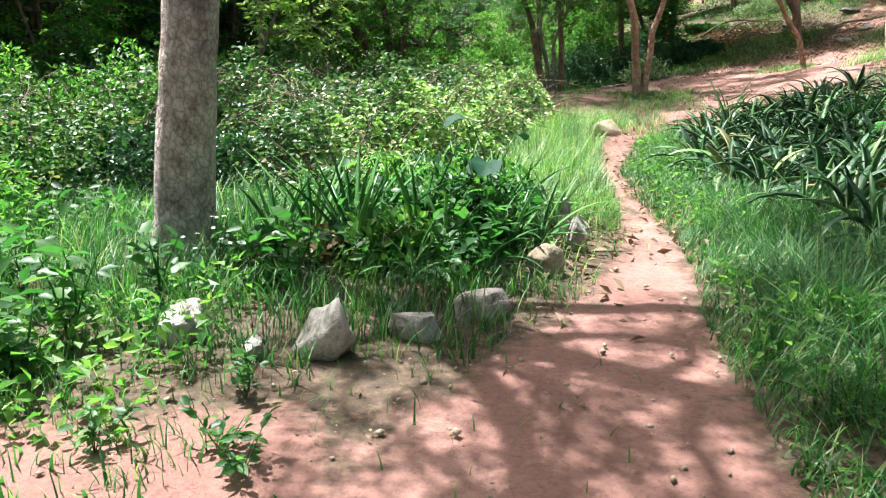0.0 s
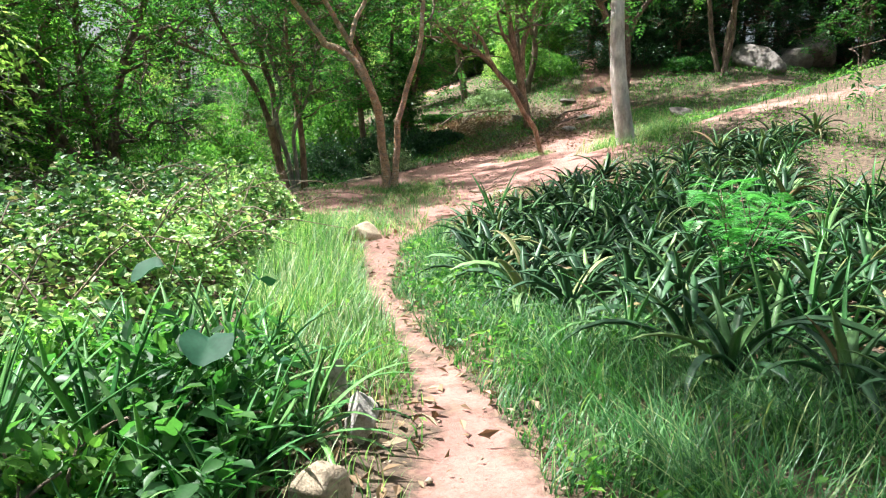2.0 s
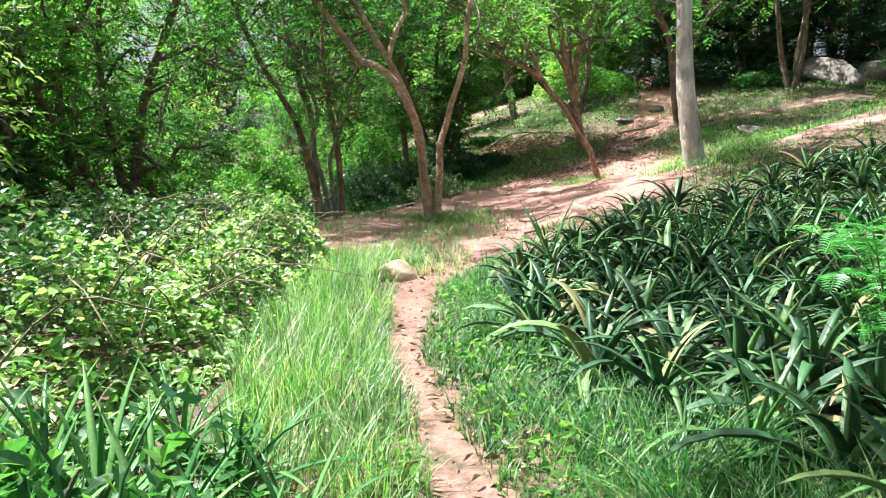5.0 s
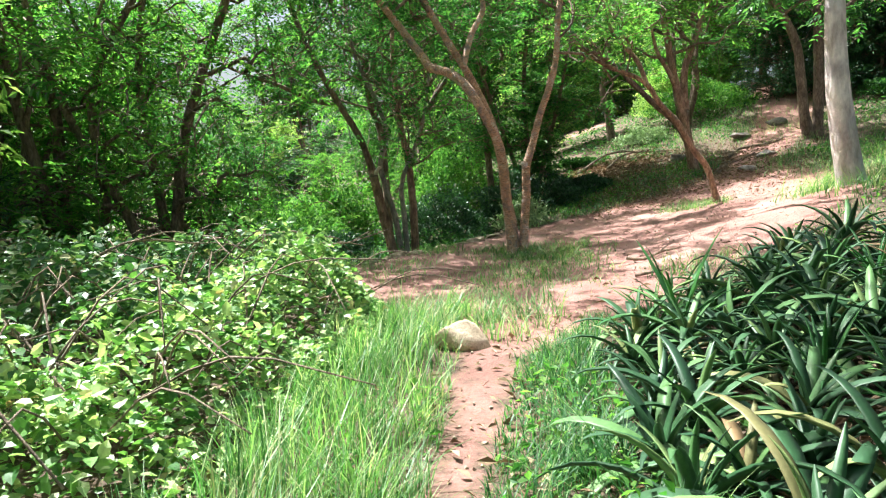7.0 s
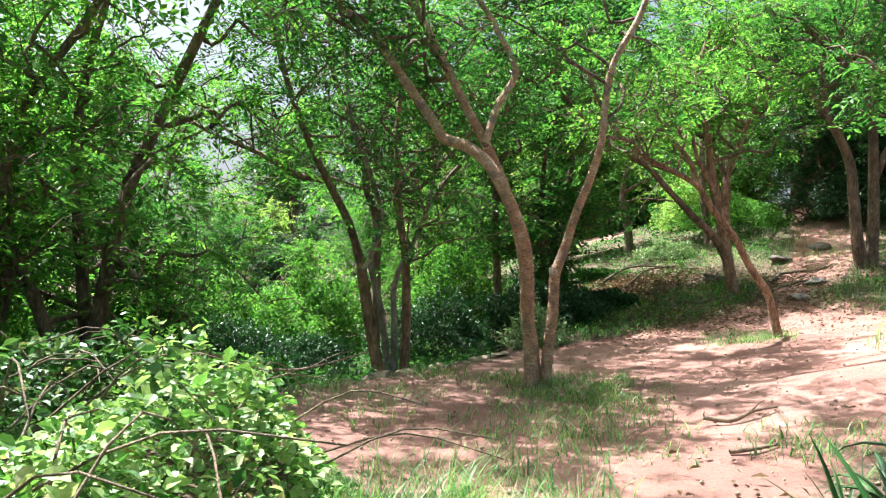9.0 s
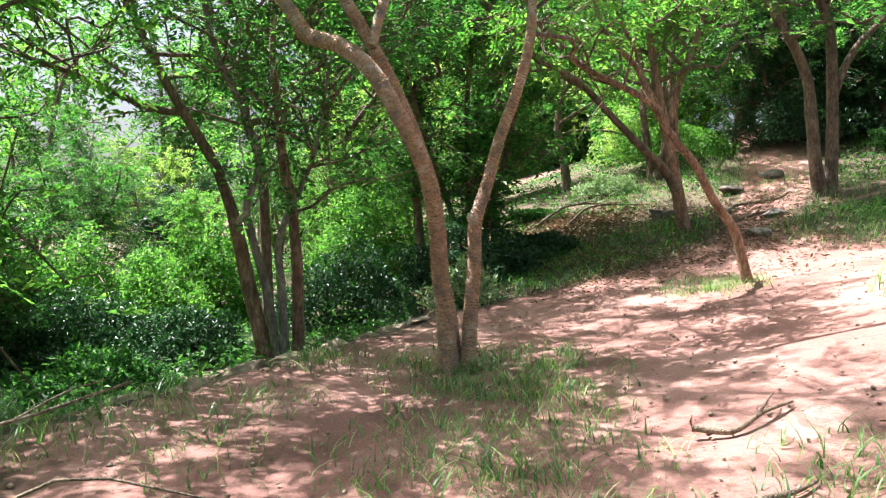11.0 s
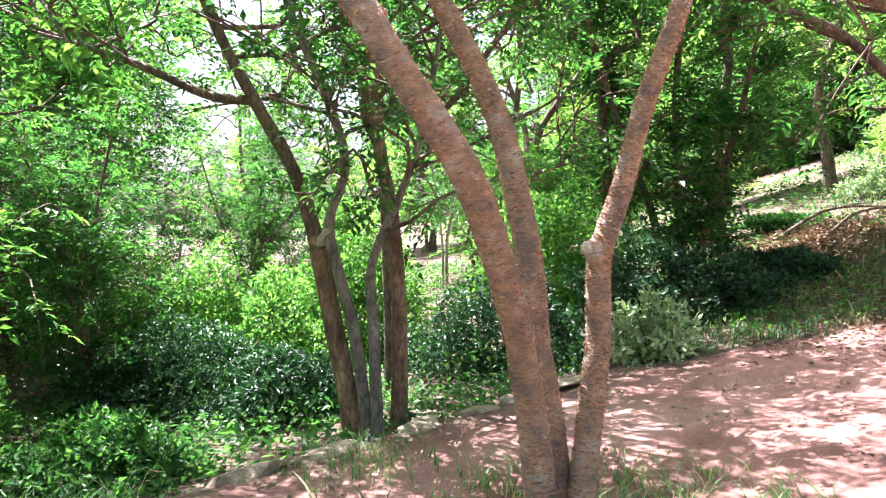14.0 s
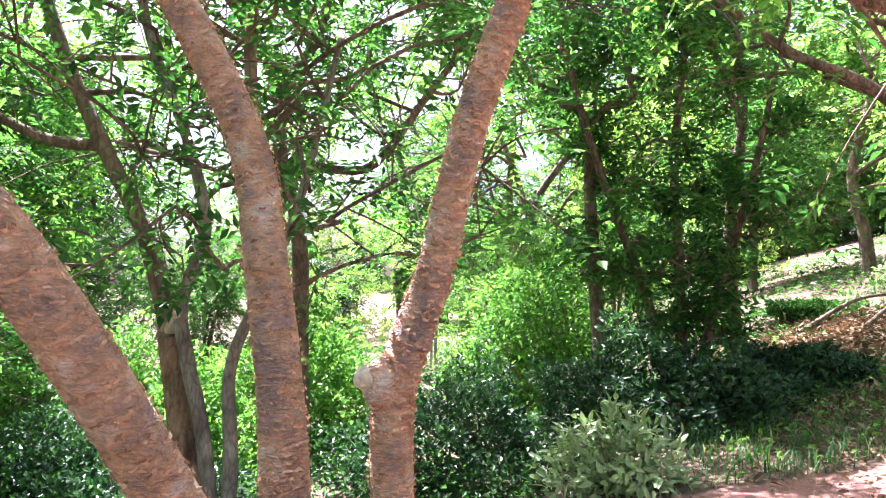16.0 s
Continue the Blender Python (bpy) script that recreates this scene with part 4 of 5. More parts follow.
for x, y, sx, sy, sz, leaf, n, ll, sd, lab in (
        (0.2, 21.8, 2.0, 1.2, 1.2, M_LEAF_DARK, 9000, 0.085, 41, "dark glossy shrub in the hollow below the ledge"),
        (1.6, 21.0, 1.0, 0.9, 0.95, M_LEAF_DARK, 6000, 0.08, 42, "rounded dark shrub beside a slender tree"),
        (4.0, 22.6, 1.6, 1.1, 1.3, M_LEAF_DARK, 9000, 0.08, 43, "dense dark shrub in deep shade"),
        (6.2, 22.8, 1.7, 1.0, 1.2, M_LEAF_DARK, 9000, 0.085, 44, "dense dark shrub at the edge of the clearing"),
        (7.9, 23.8, 0.9, 0.8, 0.55, M_LEAF_DARK, 6000, 0.08, 45, "low dark shrub on the bank"),
        (-2.4, 19.6, 2.0, 1.5, 1.5, M_LEAF_BRIGHT, 9000, 0.09, 46, "loose green shrub in half shade"),
        (-4.6, 14.5, 2.4, 1.8, 2.0, M_LEAF_BRIGHT, 10000, 0.095, 47, "tall green shrub behind the brambles"),
        (-5.4, 8.6, 2.2, 2.0, 2.1, M_LEAF_BRIGHT, 9000, 0.09, 48, "bright leafy shrub mass beyond the tree trunk"),
        (-3.7, 9.2, 1.4, 1.0, 1.7, M_LEAF_BRIGHT, 7000, 0.085, 70, "bright leafy shrub beyond the tree trunk"),
        (-4.4, 5.6, 1.6, 1.6, 1.1, M_LEAF_BRIGHT, 8000, 0.08, 49, "leafy green shrub in the undergrowth"),
        (1.6, 24.4, 1.6, 1.2, 2.2, M_LEAF_BRIGHT, 9000, 0.1, 50, "sunlit yellow-green shrub between the trees"),
        (4.8, 25.6, 1.8, 1.2, 2.4, M_LEAF_BRIGHT, 9000, 0.1, 51, "sunlit tall shrub with bright leaves"),
        (-1.6, 24.2, 1.8, 1.3, 2.0, M_LEAF_BRIGHT, 9000, 0.1, 52, "bright green sapling thicket"),
        (14.9, 33.5, 1.6, 1.4, 2.0, M_LEAF_SUNLIT, 8000, 0.1, 53, "sunlit yellow-green shrub beyond the clearing"),
        (17.5, 27.5, 2.4, 1.6, 2.0, M_LEAF_DARK, 9000, 0.1, 54, "dark evergreen shrub on the slope"),
        (21.0, 29.0, 2.4, 1.6, 2.0, M_LEAF_MID, 9000, 0.1, 55, "green shrub behind the boulders"),
        (-0.6, 23.4, 1.7, 1.2, 2.3, M_LEAF_BRIGHT, 9000, 0.09, 64, "bright green thicket lit by the sun"),
        (0.9, 23.0, 1.2, 1.0, 1.7, M_LEAF_BRIGHT, 7000, 0.085, 65, "bright green thicket lit by the sun"),
        (-4.2, 21.4, 2.0, 1.4, 2.2, M_LEAF_BRIGHT, 9000, 0.095, 66, "tall yellow-green thicket lit by the sun"),
        (9.4, 27.6, 1.2, 0.6, 0.3, M_LEAF_MID, 5000, 0.08, 57, "low green undergrowth on the far bank"),
        (13.4, 43.0, 2.6, 1.2, 3.0, M_LEAF_SUNLIT, 7000, 0.16, 75, "pale sunlit scrub beyond the clearing"),
        (9.6, 42.0, 2.4, 1.2, 2.6, M_LEAF_SUNLIT, 6000, 0.16, 76, "pale sunlit scrub beyond the clearing"),
        (17.6, 42.5, 2.6, 1.2, 2.8, M_LEAF_BRIGHT, 7000, 0.16, 77, "bright sunlit scrub beyond the clearing"),
        (1.0, 18.4, 1.0, 0.7, 0.6, M_LEAF_MID, 5000, 0.075, 78, "low leafy shrub below the stone ledge"),
        (-0.6, 17.4, 1.0, 0.9, 0.8, M_LEAF_BRIGHT, 5000, 0.08, 79, "low bright shrub below the stone ledge"),
        (18.6, 25.4, 1.6, 0.9, 0.6, M_LEAF_MID, 5000, 0.09, 58, "low weeds in front of the boulders"),
        (11.6, 28.2, 1.2, 0.8, 0.6, M_LEAF_PALE, 4000, 0.08, 59, "pale scrub beside the small dark tree"),
        (25.5, 27.0, 2.6, 1.6, 2.0, M_LEAF_DARK, 9000, 0.11, 61, "dark evergreen shrub behind the boulders"),
        (-3.4, 11.0, 1.6, 1.4, 1.5, M_LEAF_MID, 8000, 0.08, 62, "green shrub at the back of the brambles"),
        (-2.6, 7.6, 1.3, 1.1, 1.0, M_LEAF_DARK, 7000, 0.075, 63, "dark leafy bush behind the tree trunk"),
        (14.5, 29.5, 2.6, 1.4, 1.1, M_LEAF_BRIGHT, 9000, 0.1, 56, "low bright shrub on the slope")):
    shrub(lab, ground_at(x, y, 0.05), (sx, sy, sz), leaf, n, ll, sd)
shrub("bush with pale sunlit leaves at the clearing's edge", ground_at(5.55, 20.9, 0.03), (0.7, 0.5, 0.75), M_LEAF_PALE, 1700, 0.1, 60, broad=True, ratio=0.42, dense=0.75)

for x, y, sx, sy, sz, n, sd in ((0.3, 5.35, 0.5, 0.5, 0.8, 1500, 66), (-0.25, 4.85, 0.4, 0.35, 0.5, 900, 67), (-0.3, 6.3, 0.6, 0.5, 0.6, 1200, 69)):
    shrub("leafy green bush in the stone-edged bed", ground_at(x, y, 0.03), (sx, sy, sz), M_LEAF_BRIGHT if sd > 66 else M_LEAF_MID, n, 0.085, sd, broad=True, ratio=0.5, dense=0.6)

# brambles: one sprawling mound
def mound(x, y):
    """Height of the bramble mass."""
    edge = np.interp(y, [6.6, 7.5, 9, 10.5, 12.2, 13.2, 13.9], [0.2, 0.55, 1.05, 1.75, 2.25, 2.0, 1.2])
    side = ease((edge - x) / 0.9)
    ends = ease((y - 6.4 - 0.4 * np.sin(x * 2.1)) / 1.6) * ease((14.1 + 0.5 * np.sin(x * 1.7) - y) / 1.2)
    tall = np.interp(x, [-6, -3, -1, 1, 2.4], [1.35, 1.2, 1.0, 0.8, 0.5])
    return side * ends * tall


def brambles():
    rng = np.random.default_rng(71)
    n = 80000
    x = rng.uniform(-5.5, 2.35, n)
    y = rng.uniform(6.5, 14, n)
    lump = np.array([noise.noise((a * 1.1, b * 1.1, 2)) for a, b in zip(x, y)])
    fine = np.array([noise.noise((a * 3.2, b * 3.2, 7)) for a, b in zip(x, y)])
    h = mound(x, y) * (0.85 + 0.65 * lump + 0.4 * fine)
    ok = (h > 0.06) & (fine > -0.42) & (rng.random(n) < np.interp(x, [-5.5, -1.5, 0], [0.35, 0.7, 1]))
    x, y, h = x[ok], y[ok], h[ok]
    n = len(x)
    z = land(x, y) + h * (1 - 0.6 * rng.random(n) ** 1.8)
    root = thing("bramble_bush", ground_at(-0.5, 10), "sprawling sunlit bramble thicket with arching canes", "bush")
    at = np.array(root.location)
    P = np.stack([x, y, z], 1) - at
    W = unit(rng.normal(size=(n, 3)) * np.array([1, 1, 0.4]))
    U = unit(np.array([0, 0, 1.0]) + rng.normal(size=(n, 3)) * 0.55)
    L = rng.uniform(0.04, 0.1, n)
    # Shade is put into the leaf colour: pale near the path edge, dark behind.
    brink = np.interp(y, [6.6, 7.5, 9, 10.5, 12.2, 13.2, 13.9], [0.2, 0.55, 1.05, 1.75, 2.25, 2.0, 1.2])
    lit_side = brink - x + 0.9 * lump[ok] + 0.4 * fine[ok] < 1.5
    for word, here, leaf in (("young_foliage", lit_side, M_LEAF_BRAMBLE), ("old_foliage", ~lit_side, M_LEAF_SHADED)):
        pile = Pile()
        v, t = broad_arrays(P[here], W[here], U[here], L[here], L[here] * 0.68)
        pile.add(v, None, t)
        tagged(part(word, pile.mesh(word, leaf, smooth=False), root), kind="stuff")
    for k in range(290):
        a, b = rng.uniform(-4.5, 2.0), rng.uniform(7.0, 13.5)
        hh = float(mound(a, b))
        if hh < 0.2:
            continue
        d = unit(np.array([rng.normal(), rng.normal(), 0]))
        L = rng.uniform(0.5, 1.5)
        o = np.array([a, b, float(land(a, b)) + hh * 0.5]) - at
        e = o + d * L
        top = o + d * L * 0.5 + np.array([0, 0, hh * rng.uniform(0.4, 0.62)])
        e[2] = o[2] + hh * rng.uniform(0.1, 0.5)
        cane = Pile()
        cane.add(*tube(smooth_line([o, top, e], 7), np.linspace(0.008, 0.004, 7), 4))
        part("cane", cane.mesh("cane", M_TWIG), root)


brambles()

# ---- grass ----
def grass(name, label, n, box, density, height, width, seed, segs=3, curl=(0.15, 0.8), mat=None):
    rng = np.random.default_rng(seed)
    x = rng.uniform(box[0], box[1], n)
    y = rng.uniform(box[2], box[3], n)
    tuft = np.array([noise.noise((a * 2.6, b * 2.6, seed)) for a, b in zip(x, y)])
    keep = rng.random(n) < density(x, y) * np.clip(0.65 + tuft * 1.1, 0.05, 1)
    x, y, tuft = x[keep], y[keep], tuft[keep]
    n = len(x)
    if not n:
        return
    P = np.stack([x, y, land(x, y) - 0.01], 1)
    a = rng.uniform(0, 6.283, n)
    swirl = np.array([noise.noise((p * 1.7, q * 1.7, seed + 9)) for p, q in zip(x, y)]) * 7
    a = np.where(rng.random(n) < 0.55, swirl + rng.normal(size=n) * 0.5, a)
    lean = np.stack([np.cos(a), np.sin(a), np.zeros(n)], 1)
    h = height(x, y) * rng.uniform(0.45, 1.15, n) * (1 + 0.35 * tuft)
    w = width * rng.choice([0.6, 0.9, 1.2, 1.9], n, p=[0.35, 0.35, 0.2, 0.1])
    pile = Pile()
    pile.add(*blade_arrays(P, lean, h, w, rng.uniform(curl[0], curl[1], n), segs))
    ob = new(name, pile.mesh(name, mat or M_GRASS, smooth=False))
    tagged(ob, label, "grass", kind="stuff")


def verge_left(x, y):
    b = bareness(x, y)
    return (b < 0.03) * (b > -1.0) * (x < path_mid(y)) * (mound(x, y) < 0.6) * np.interp(y, [3.6, 4.4, 5.6, 6.4, 12.2, 13], [0.12, 0.16, 0.25, 1, 1, 0.0])


def verge_right(x, y):
    b = bareness(x, y)
    far = np.interp(y, [0, 4, 6, 8, 10, 11.5], [2.6, 1.9, 1.1, 0.65, 0.65, 0.4])
    return (b < 0.05) * (b > -far) * (x > path_mid(y)) * np.interp(y, [0, 10, 12], [1, 1, 0.3])


def bank(x, y):
    return (bareness(x, y) < 0.1) * np.clip(0.35 + 0.8 * np.sin(x * 1.3 + y * 0.7) * np.sin(y * 0.9 - x * 0.4), 0.08, 1)


grass("grass", "tall pale seeding grass between path and brambles", 36000, (0.2, 3.0, 3.6, 12.6), verge_left, lambda x, y: np.interp(y, [3.5, 6, 8, 11, 12.5], [0.25, 0.34, 0.52, 0.45, 0.28]) * np.interp(-bareness(x, y), [0, 0.25], [0.5, 1]), 0.0075, 81, 4, (0.15, 0.95), M_GRASS_PALE)
grass("grass", "lush green grass verge beside the path", 110000, (0.9, 5.2, 0.2, 12), verge_right, lambda x, y: np.interp(-bareness(x, y), [0, 0.4, 1.2], [0.15, 0.34, 0.42]), 0.008, 82, 4, (0.35, 1.25))
grass("grass", "patchy grass and weeds among stones", 60000, (-5, 1.0, 0.8, 7), lambda x, y: np.where(bareness(x, y) > -0.02, np.where(x < -0.75, 0.3, 0.02), np.where(y < 3.3, np.interp(x, [-2.2, -1.2, -0.4], [1.0, 0.3, 0.16]), np.where((y < 4.15) & (x > -1.8), 0.6, 0.8))) * (1 - 0.75 * ((x > -1.2) & (y > 4.4))), lambda x, y: np.interp(-bareness(x, y), [0, 0.5, 1.0, 2.0], [0.13, 0.2, 0.28, 0.42]), 0.009, 83, 4, (0.2, 0.9))
grass("grass", "thin grass on the shaded bank", 90000, (6, 20, 8, 29), bank, lambda x, y: np.full(len(x), 0.2), 0.012, 94)
grass("grass", "thin ferny grass at the foot of the dark shrubs", 5000, (6.2, 11.5, 20.2, 23.6), lambda x, y: (bareness(x, y) < 0.05) * 1.0, lambda x, y: np.full(len(x), 0.2), 0.012, 96, 3, (0.4, 1.1))


def near_spot(px, py, r):
    return lambda x, y: np.clip(1.25 - np.hypot(x - px, (y - py) * 0.8) / r, 0, 1)


for px, py, r, n, h, sd in ((4.6, 16.4, 1.0, 11000, 0.15, 84), (3.75, 14.0, 0.95, 6500, 0.13, 85), (4.3, 15.1, 0.8, 4500, 0.13, 97), (2.75, 12.2, 0.8, 6000, 0.28, 86), (9.2, 15.2, 1.0, 9000, 0.36, 87), (0.9, 16.2, 1.2, 8000, 0.28, 89), (5.5, 12.9, 0.6, 2500, 0.18, 90), (8.4, 18.9, 0.7, 3500, 0.18, 98),
                            (12.8, 20.5, 1.6, 9000, 0.3, 91), (15.5, 22.5, 2.0, 9000, 0.3, 92), (13.5, 27.5, 3.0, 12000, 0.3, 93), (2.6, 16.0, 0.5, 900, 0.14, 99), (3.2, 17.6, 0.5, 1200, 0.16, 101), (2.2, 14.8, 0.5, 700, 0.14, 102)):
    grass("grass", "tuft of fresh green grass on bare earth", n, (px - 1.3 * r, px + 1.3 * r, py - 1.6 * r, py + 1.6 * r), near_spot(px, py, r), lambda x, y, h=h: np.full(len(x), h), 0.009, sd, 4, (0.5, 1.5), M_GRASS_PALE)

# ---- stones ----
def stone(label, at, size, mat, seed, turn=0.0, tilt=0.0, group="", angular=0.5, name="stone", peak=0.0):
    bm = bmesh.new()
    bmesh.ops.create_icosphere(bm, subdivisions=4, radius=1)
    rng = np.random.default_rng(seed)
    cuts = [(Vector(rand_dirs(rng, 1)[0]), rng.uniform(0.4, 0.78)) for _ in range(18)]
    for v in bm.verts:
        p = v.co.copy()
        for nrm, d in cuts:
            over = p.dot(nrm) - d
            if over > 0:
                p -= nrm * over * (0.72 + 0.5 * angular)
        p *= 1.14 + 0.1 * noise.noise(p * 2.1 + Vector((seed, 0, 0))) + 0.03 * noise.noise(p * 7 + Vector((0, seed, 0)))
        taper = 1 - peak * max(0.0, p.z + 0.25)
        p.x, p.y = p.x * taper + peak * 0.35 * p.z, p.y * taper
        p *= 1 + 0.05 * angular * noise.noise(p * 4.5 + Vector((3, seed, 1))) + 0.02 * noise.noise(p * 16)
        v.co = Vector((p.x * size[0], p.y * size[1], p.z * size[2]))
    me = bpy.data.meshes.new(name)
    bm.to_mesh(me)
    bm.free()
    me.materials.append(mat)
    for f in me.polygons:
        f.use_smooth = True
    ob = new(name, me)
    ob.matrix_basis = pose(at[0], at[1], at[2], tilt, 0, turn)
    return tagged(ob, label, "stone", group)


for x, y, sx, sy, sz, lift, mat, lab in (
        (-1.2, 3.72, 0.32, 0.18, 0.12, 0.05, M_STONE, "flat half-buried pale border stone"),
        (-0.48, 3.46, 0.25, 0.17, 0.23, 0.06, M_STONE, "pointed pale limestone border stone"),
        (-0.8, 3.46, 0.1, 0.08, 0.09, 0.02, M_STONE, "small pale border stone"),
        (-0.04, 3.66, 0.22, 0.12, 0.13, 0.04, M_STONE, "low mossy border stone in grass"),
        # This stone's shade is put into its colour by the darker rock.
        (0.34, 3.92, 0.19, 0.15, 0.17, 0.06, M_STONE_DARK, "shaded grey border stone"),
        (0.72, 4.74, 0.17, 0.14, 0.15, 0.08, M_STONE_TAN, "broken tan border stone"),
        (1.04, 5.3, 0.14, 0.12, 0.16, 0.12, M_STONE, "rounded pinkish border stone"),
        (1.02, 5.75, 0.08, 0.08, 0.19, 0.14, M_STONE, "upright pale border stone"),
        (2.5, 11.2, 0.3, 0.2, 0.17, 0.03, M_STONE_BUFF, "flat-topped buff boulder at the path's bend")):
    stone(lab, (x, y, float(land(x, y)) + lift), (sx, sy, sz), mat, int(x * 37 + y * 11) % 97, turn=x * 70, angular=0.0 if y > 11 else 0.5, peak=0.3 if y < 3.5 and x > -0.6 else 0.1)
for k, (x, y) in enumerate(((0.9, 15.9), (1.5, 16.25), (2.0, 16.75), (2.45, 17.35), (2.9, 17.95), (3.4, 18.5), (3.85, 19.05), (4.25, 19.5), (4.65, 20.1))):
    stone("flat pale ledge stone at the brink of the hollow", (x, y, float(land(x + 0.25, y - 0.2)) - 0.03), (0.34 + 0.05 * (k % 3), 0.16, 0.07 + 0.03 * (k % 2)), M_STONE_TAN, 100 + k, turn=45 + 12 * (k % 3), group="ledge stones")
for x, y, sx, sy, sz, lab in ((20.5, 24.6, 1.5, 1.0, 0.75, "large grey weathered boulder under trees"), (23.6, 25.6, 1.3, 1.0, 0.9, "rounded pale boulder under trees"), (22.2, 24.6, 0.7, 0.6, 0.5, "grey boulder beside larger ones"),
                              (14.2, 20.6, 0.5, 0.35, 0.28, "low grey rock in grass"), (7.6, 24.6, 0.3, 0.25, 0.28, "pale rock at the clearing's edge"), (13.1, 25.3, 0.45, 0.3, 0.16, "low grey rock bedded in the rising trail"), (12.3, 22.7, 0.5, 0.25, 0.12, "flat grey rock bedded in the rising trail"),
                              (11.2, 21.7, 0.36, 0.2, 0.1, "pale flat rock bedded in the rising trail"), (14.5, 25.7, 0.42, 0.3, 0.18, "low grey rock bedded in the rising trail"), (11.0, 24.7, 0.5, 0.3, 0.15, "flat grey rock beside the old tree")):
    stone(lab, (x, y, float(land(x, y)) + sz * 0.35), (sx, sy, sz), M_STONE_DARK if sx > 0.4 else M_STONE, int(x * 7), turn=x * 31, name="boulder")

# ---- aloes and strap-leaved plants ----
def long_leaf(length, width, thick, arch, segs=7, start=0.55):
    """A tapering channelled leaf that rises and arches over, base at the origin, pointing along +x."""
    pile = Pile()
    rows = []
    ang, p = 1.45 - start * 0.3, np.array([0.0, 0.0, 0.0])
    for s in range(segs + 1):
        u = s / segs
        w = width * (0.75 + 0.5 * u) * (1 - u) ** 0.75 * 0.5 + 0.002
        n = np.array([-math.sin(ang), 0, math.cos(ang)])
        rows.append([p + np.array([0, -w, 0]) + n * w * 0.45, p - n * thick * (1 - u), p + np.array([0, w, 0]) + n * w * 0.45, p + n * thick * 0.35 * (1 - u)])
        p = p + np.array([math.cos(ang), 0, math.sin(ang)]) * length / segs
        ang -= arch / segs * (0.6 + 0.9 * u)
    v = np.array(rows).reshape(-1, 3)
    q = [(s * 4 + a, s * 4 + (a + 1) % 4, s * 4 + 4 + (a + 1) % 4, s * 4 + 4 + a) for s in range(segs) for a in range(4)]
    pile.add(v, q)
    return pile


ALOE_LEAVES = [long_leaf(n, w, 0.013, a).mesh("leaf", M_ALOE) for n, w, a in ((0.42, 0.07, 0.6), (0.52, 0.085, 1.1), (0.58, 0.09, 1.6), (0.62, 0.085, 2.0), (0.6, 0.078, 2.5), (0.5, 0.07, 2.9))]
STRAP_LEAVES = [long_leaf(0.8, 0.058, 0.006, a).mesh("leaf", M_STRAP) for a in (0.15, 0.5, 1.1, 1.9)]


def rosette(name, label, at, meshes, n, size, seed, open_angle, group, category):
    rng = np.random.default_rng(seed)
    root = thing(name, at, label, category, group)
    for k in range(n):
        u = (k + 0.5) / n
        me = meshes[min(len(meshes) - 1, int(u * len(meshes) + rng.uniform(-0.4, 0.4)))]
        tilt = open_angle * u + rng.uniform(-0.12, 0.12)
        s = size * rng.uniform(0.75, 1.1) * (0.7 + 0.3 * u)
        m = Matrix.Rotation(k * 2.399 + rng.uniform(-0.25, 0.25), 4, "Z") @ Matrix.Translation((0.012, 0, 0.1 * (1 - u) * size)) @ Matrix.Rotation(tilt, 4, "Y") @ Matrix.Scale(s, 4)
        part("leaf", me, root, local=m)
    return root


aloes = [rosette("aloe", "dark green aloe rosette with long arching leaves", (0, 0, -5 - k), ALOE_LEAVES, 19, 1.0, 200 + k, 1.15, "aloe bed", "aloe") for k in range(4)]
aloes.append(rosette("aloe", "light green aloe rosette with slender arching leaves", (0, 0, -5), STRAP_LEAVES[1:], 16, 0.75, 208, 1.0, "aloe bed", "aloe"))
rng = np.random.default_rng(9)
used = set()
placed = [(3.35, 9.45), (2.95, 8.55), (3.0, 7.6)]
tries = 0
while len(placed) < 215 and tries < 4000:
    tries += 1
    y = rng.uniform(3.9, 12.4)
    inner = path_mid(y) + path_half(y) + np.interp(y, [3.9, 5, 6, 8, 10, 11.6], [1.75, 1.3, 0.9, 0.6, 0.6, 0.9])
    x = inner + rng.random() ** 1.3 * np.interp(y, [4, 8, 11.6], [4.4, 6.2, 5.0])
    if all((x - a) ** 2 + (y - b) ** 2 > 0.29 ** 2 for a, b in placed):
        placed.append((x, y))
for i, (x, y) in enumerate(placed):
    k = int(rng.integers(0, 5))
    s = rng.uniform(0.95, 1.55)
    m = Matrix.Translation(ground_at(x, y, -0.01 - 0.1 * rng.random())) @ Matrix.Rotation(rng.uniform(0, 6.28), 4, "Z") @ Matrix.Rotation(rng.uniform(-0.4, 0.4), 4, "X")
    ob = aloes[k] if k not in used else copy_thing(aloes[k], m)
    used.add(k)
    ob.matrix_basis = m @ Matrix.Scale(s, 4)

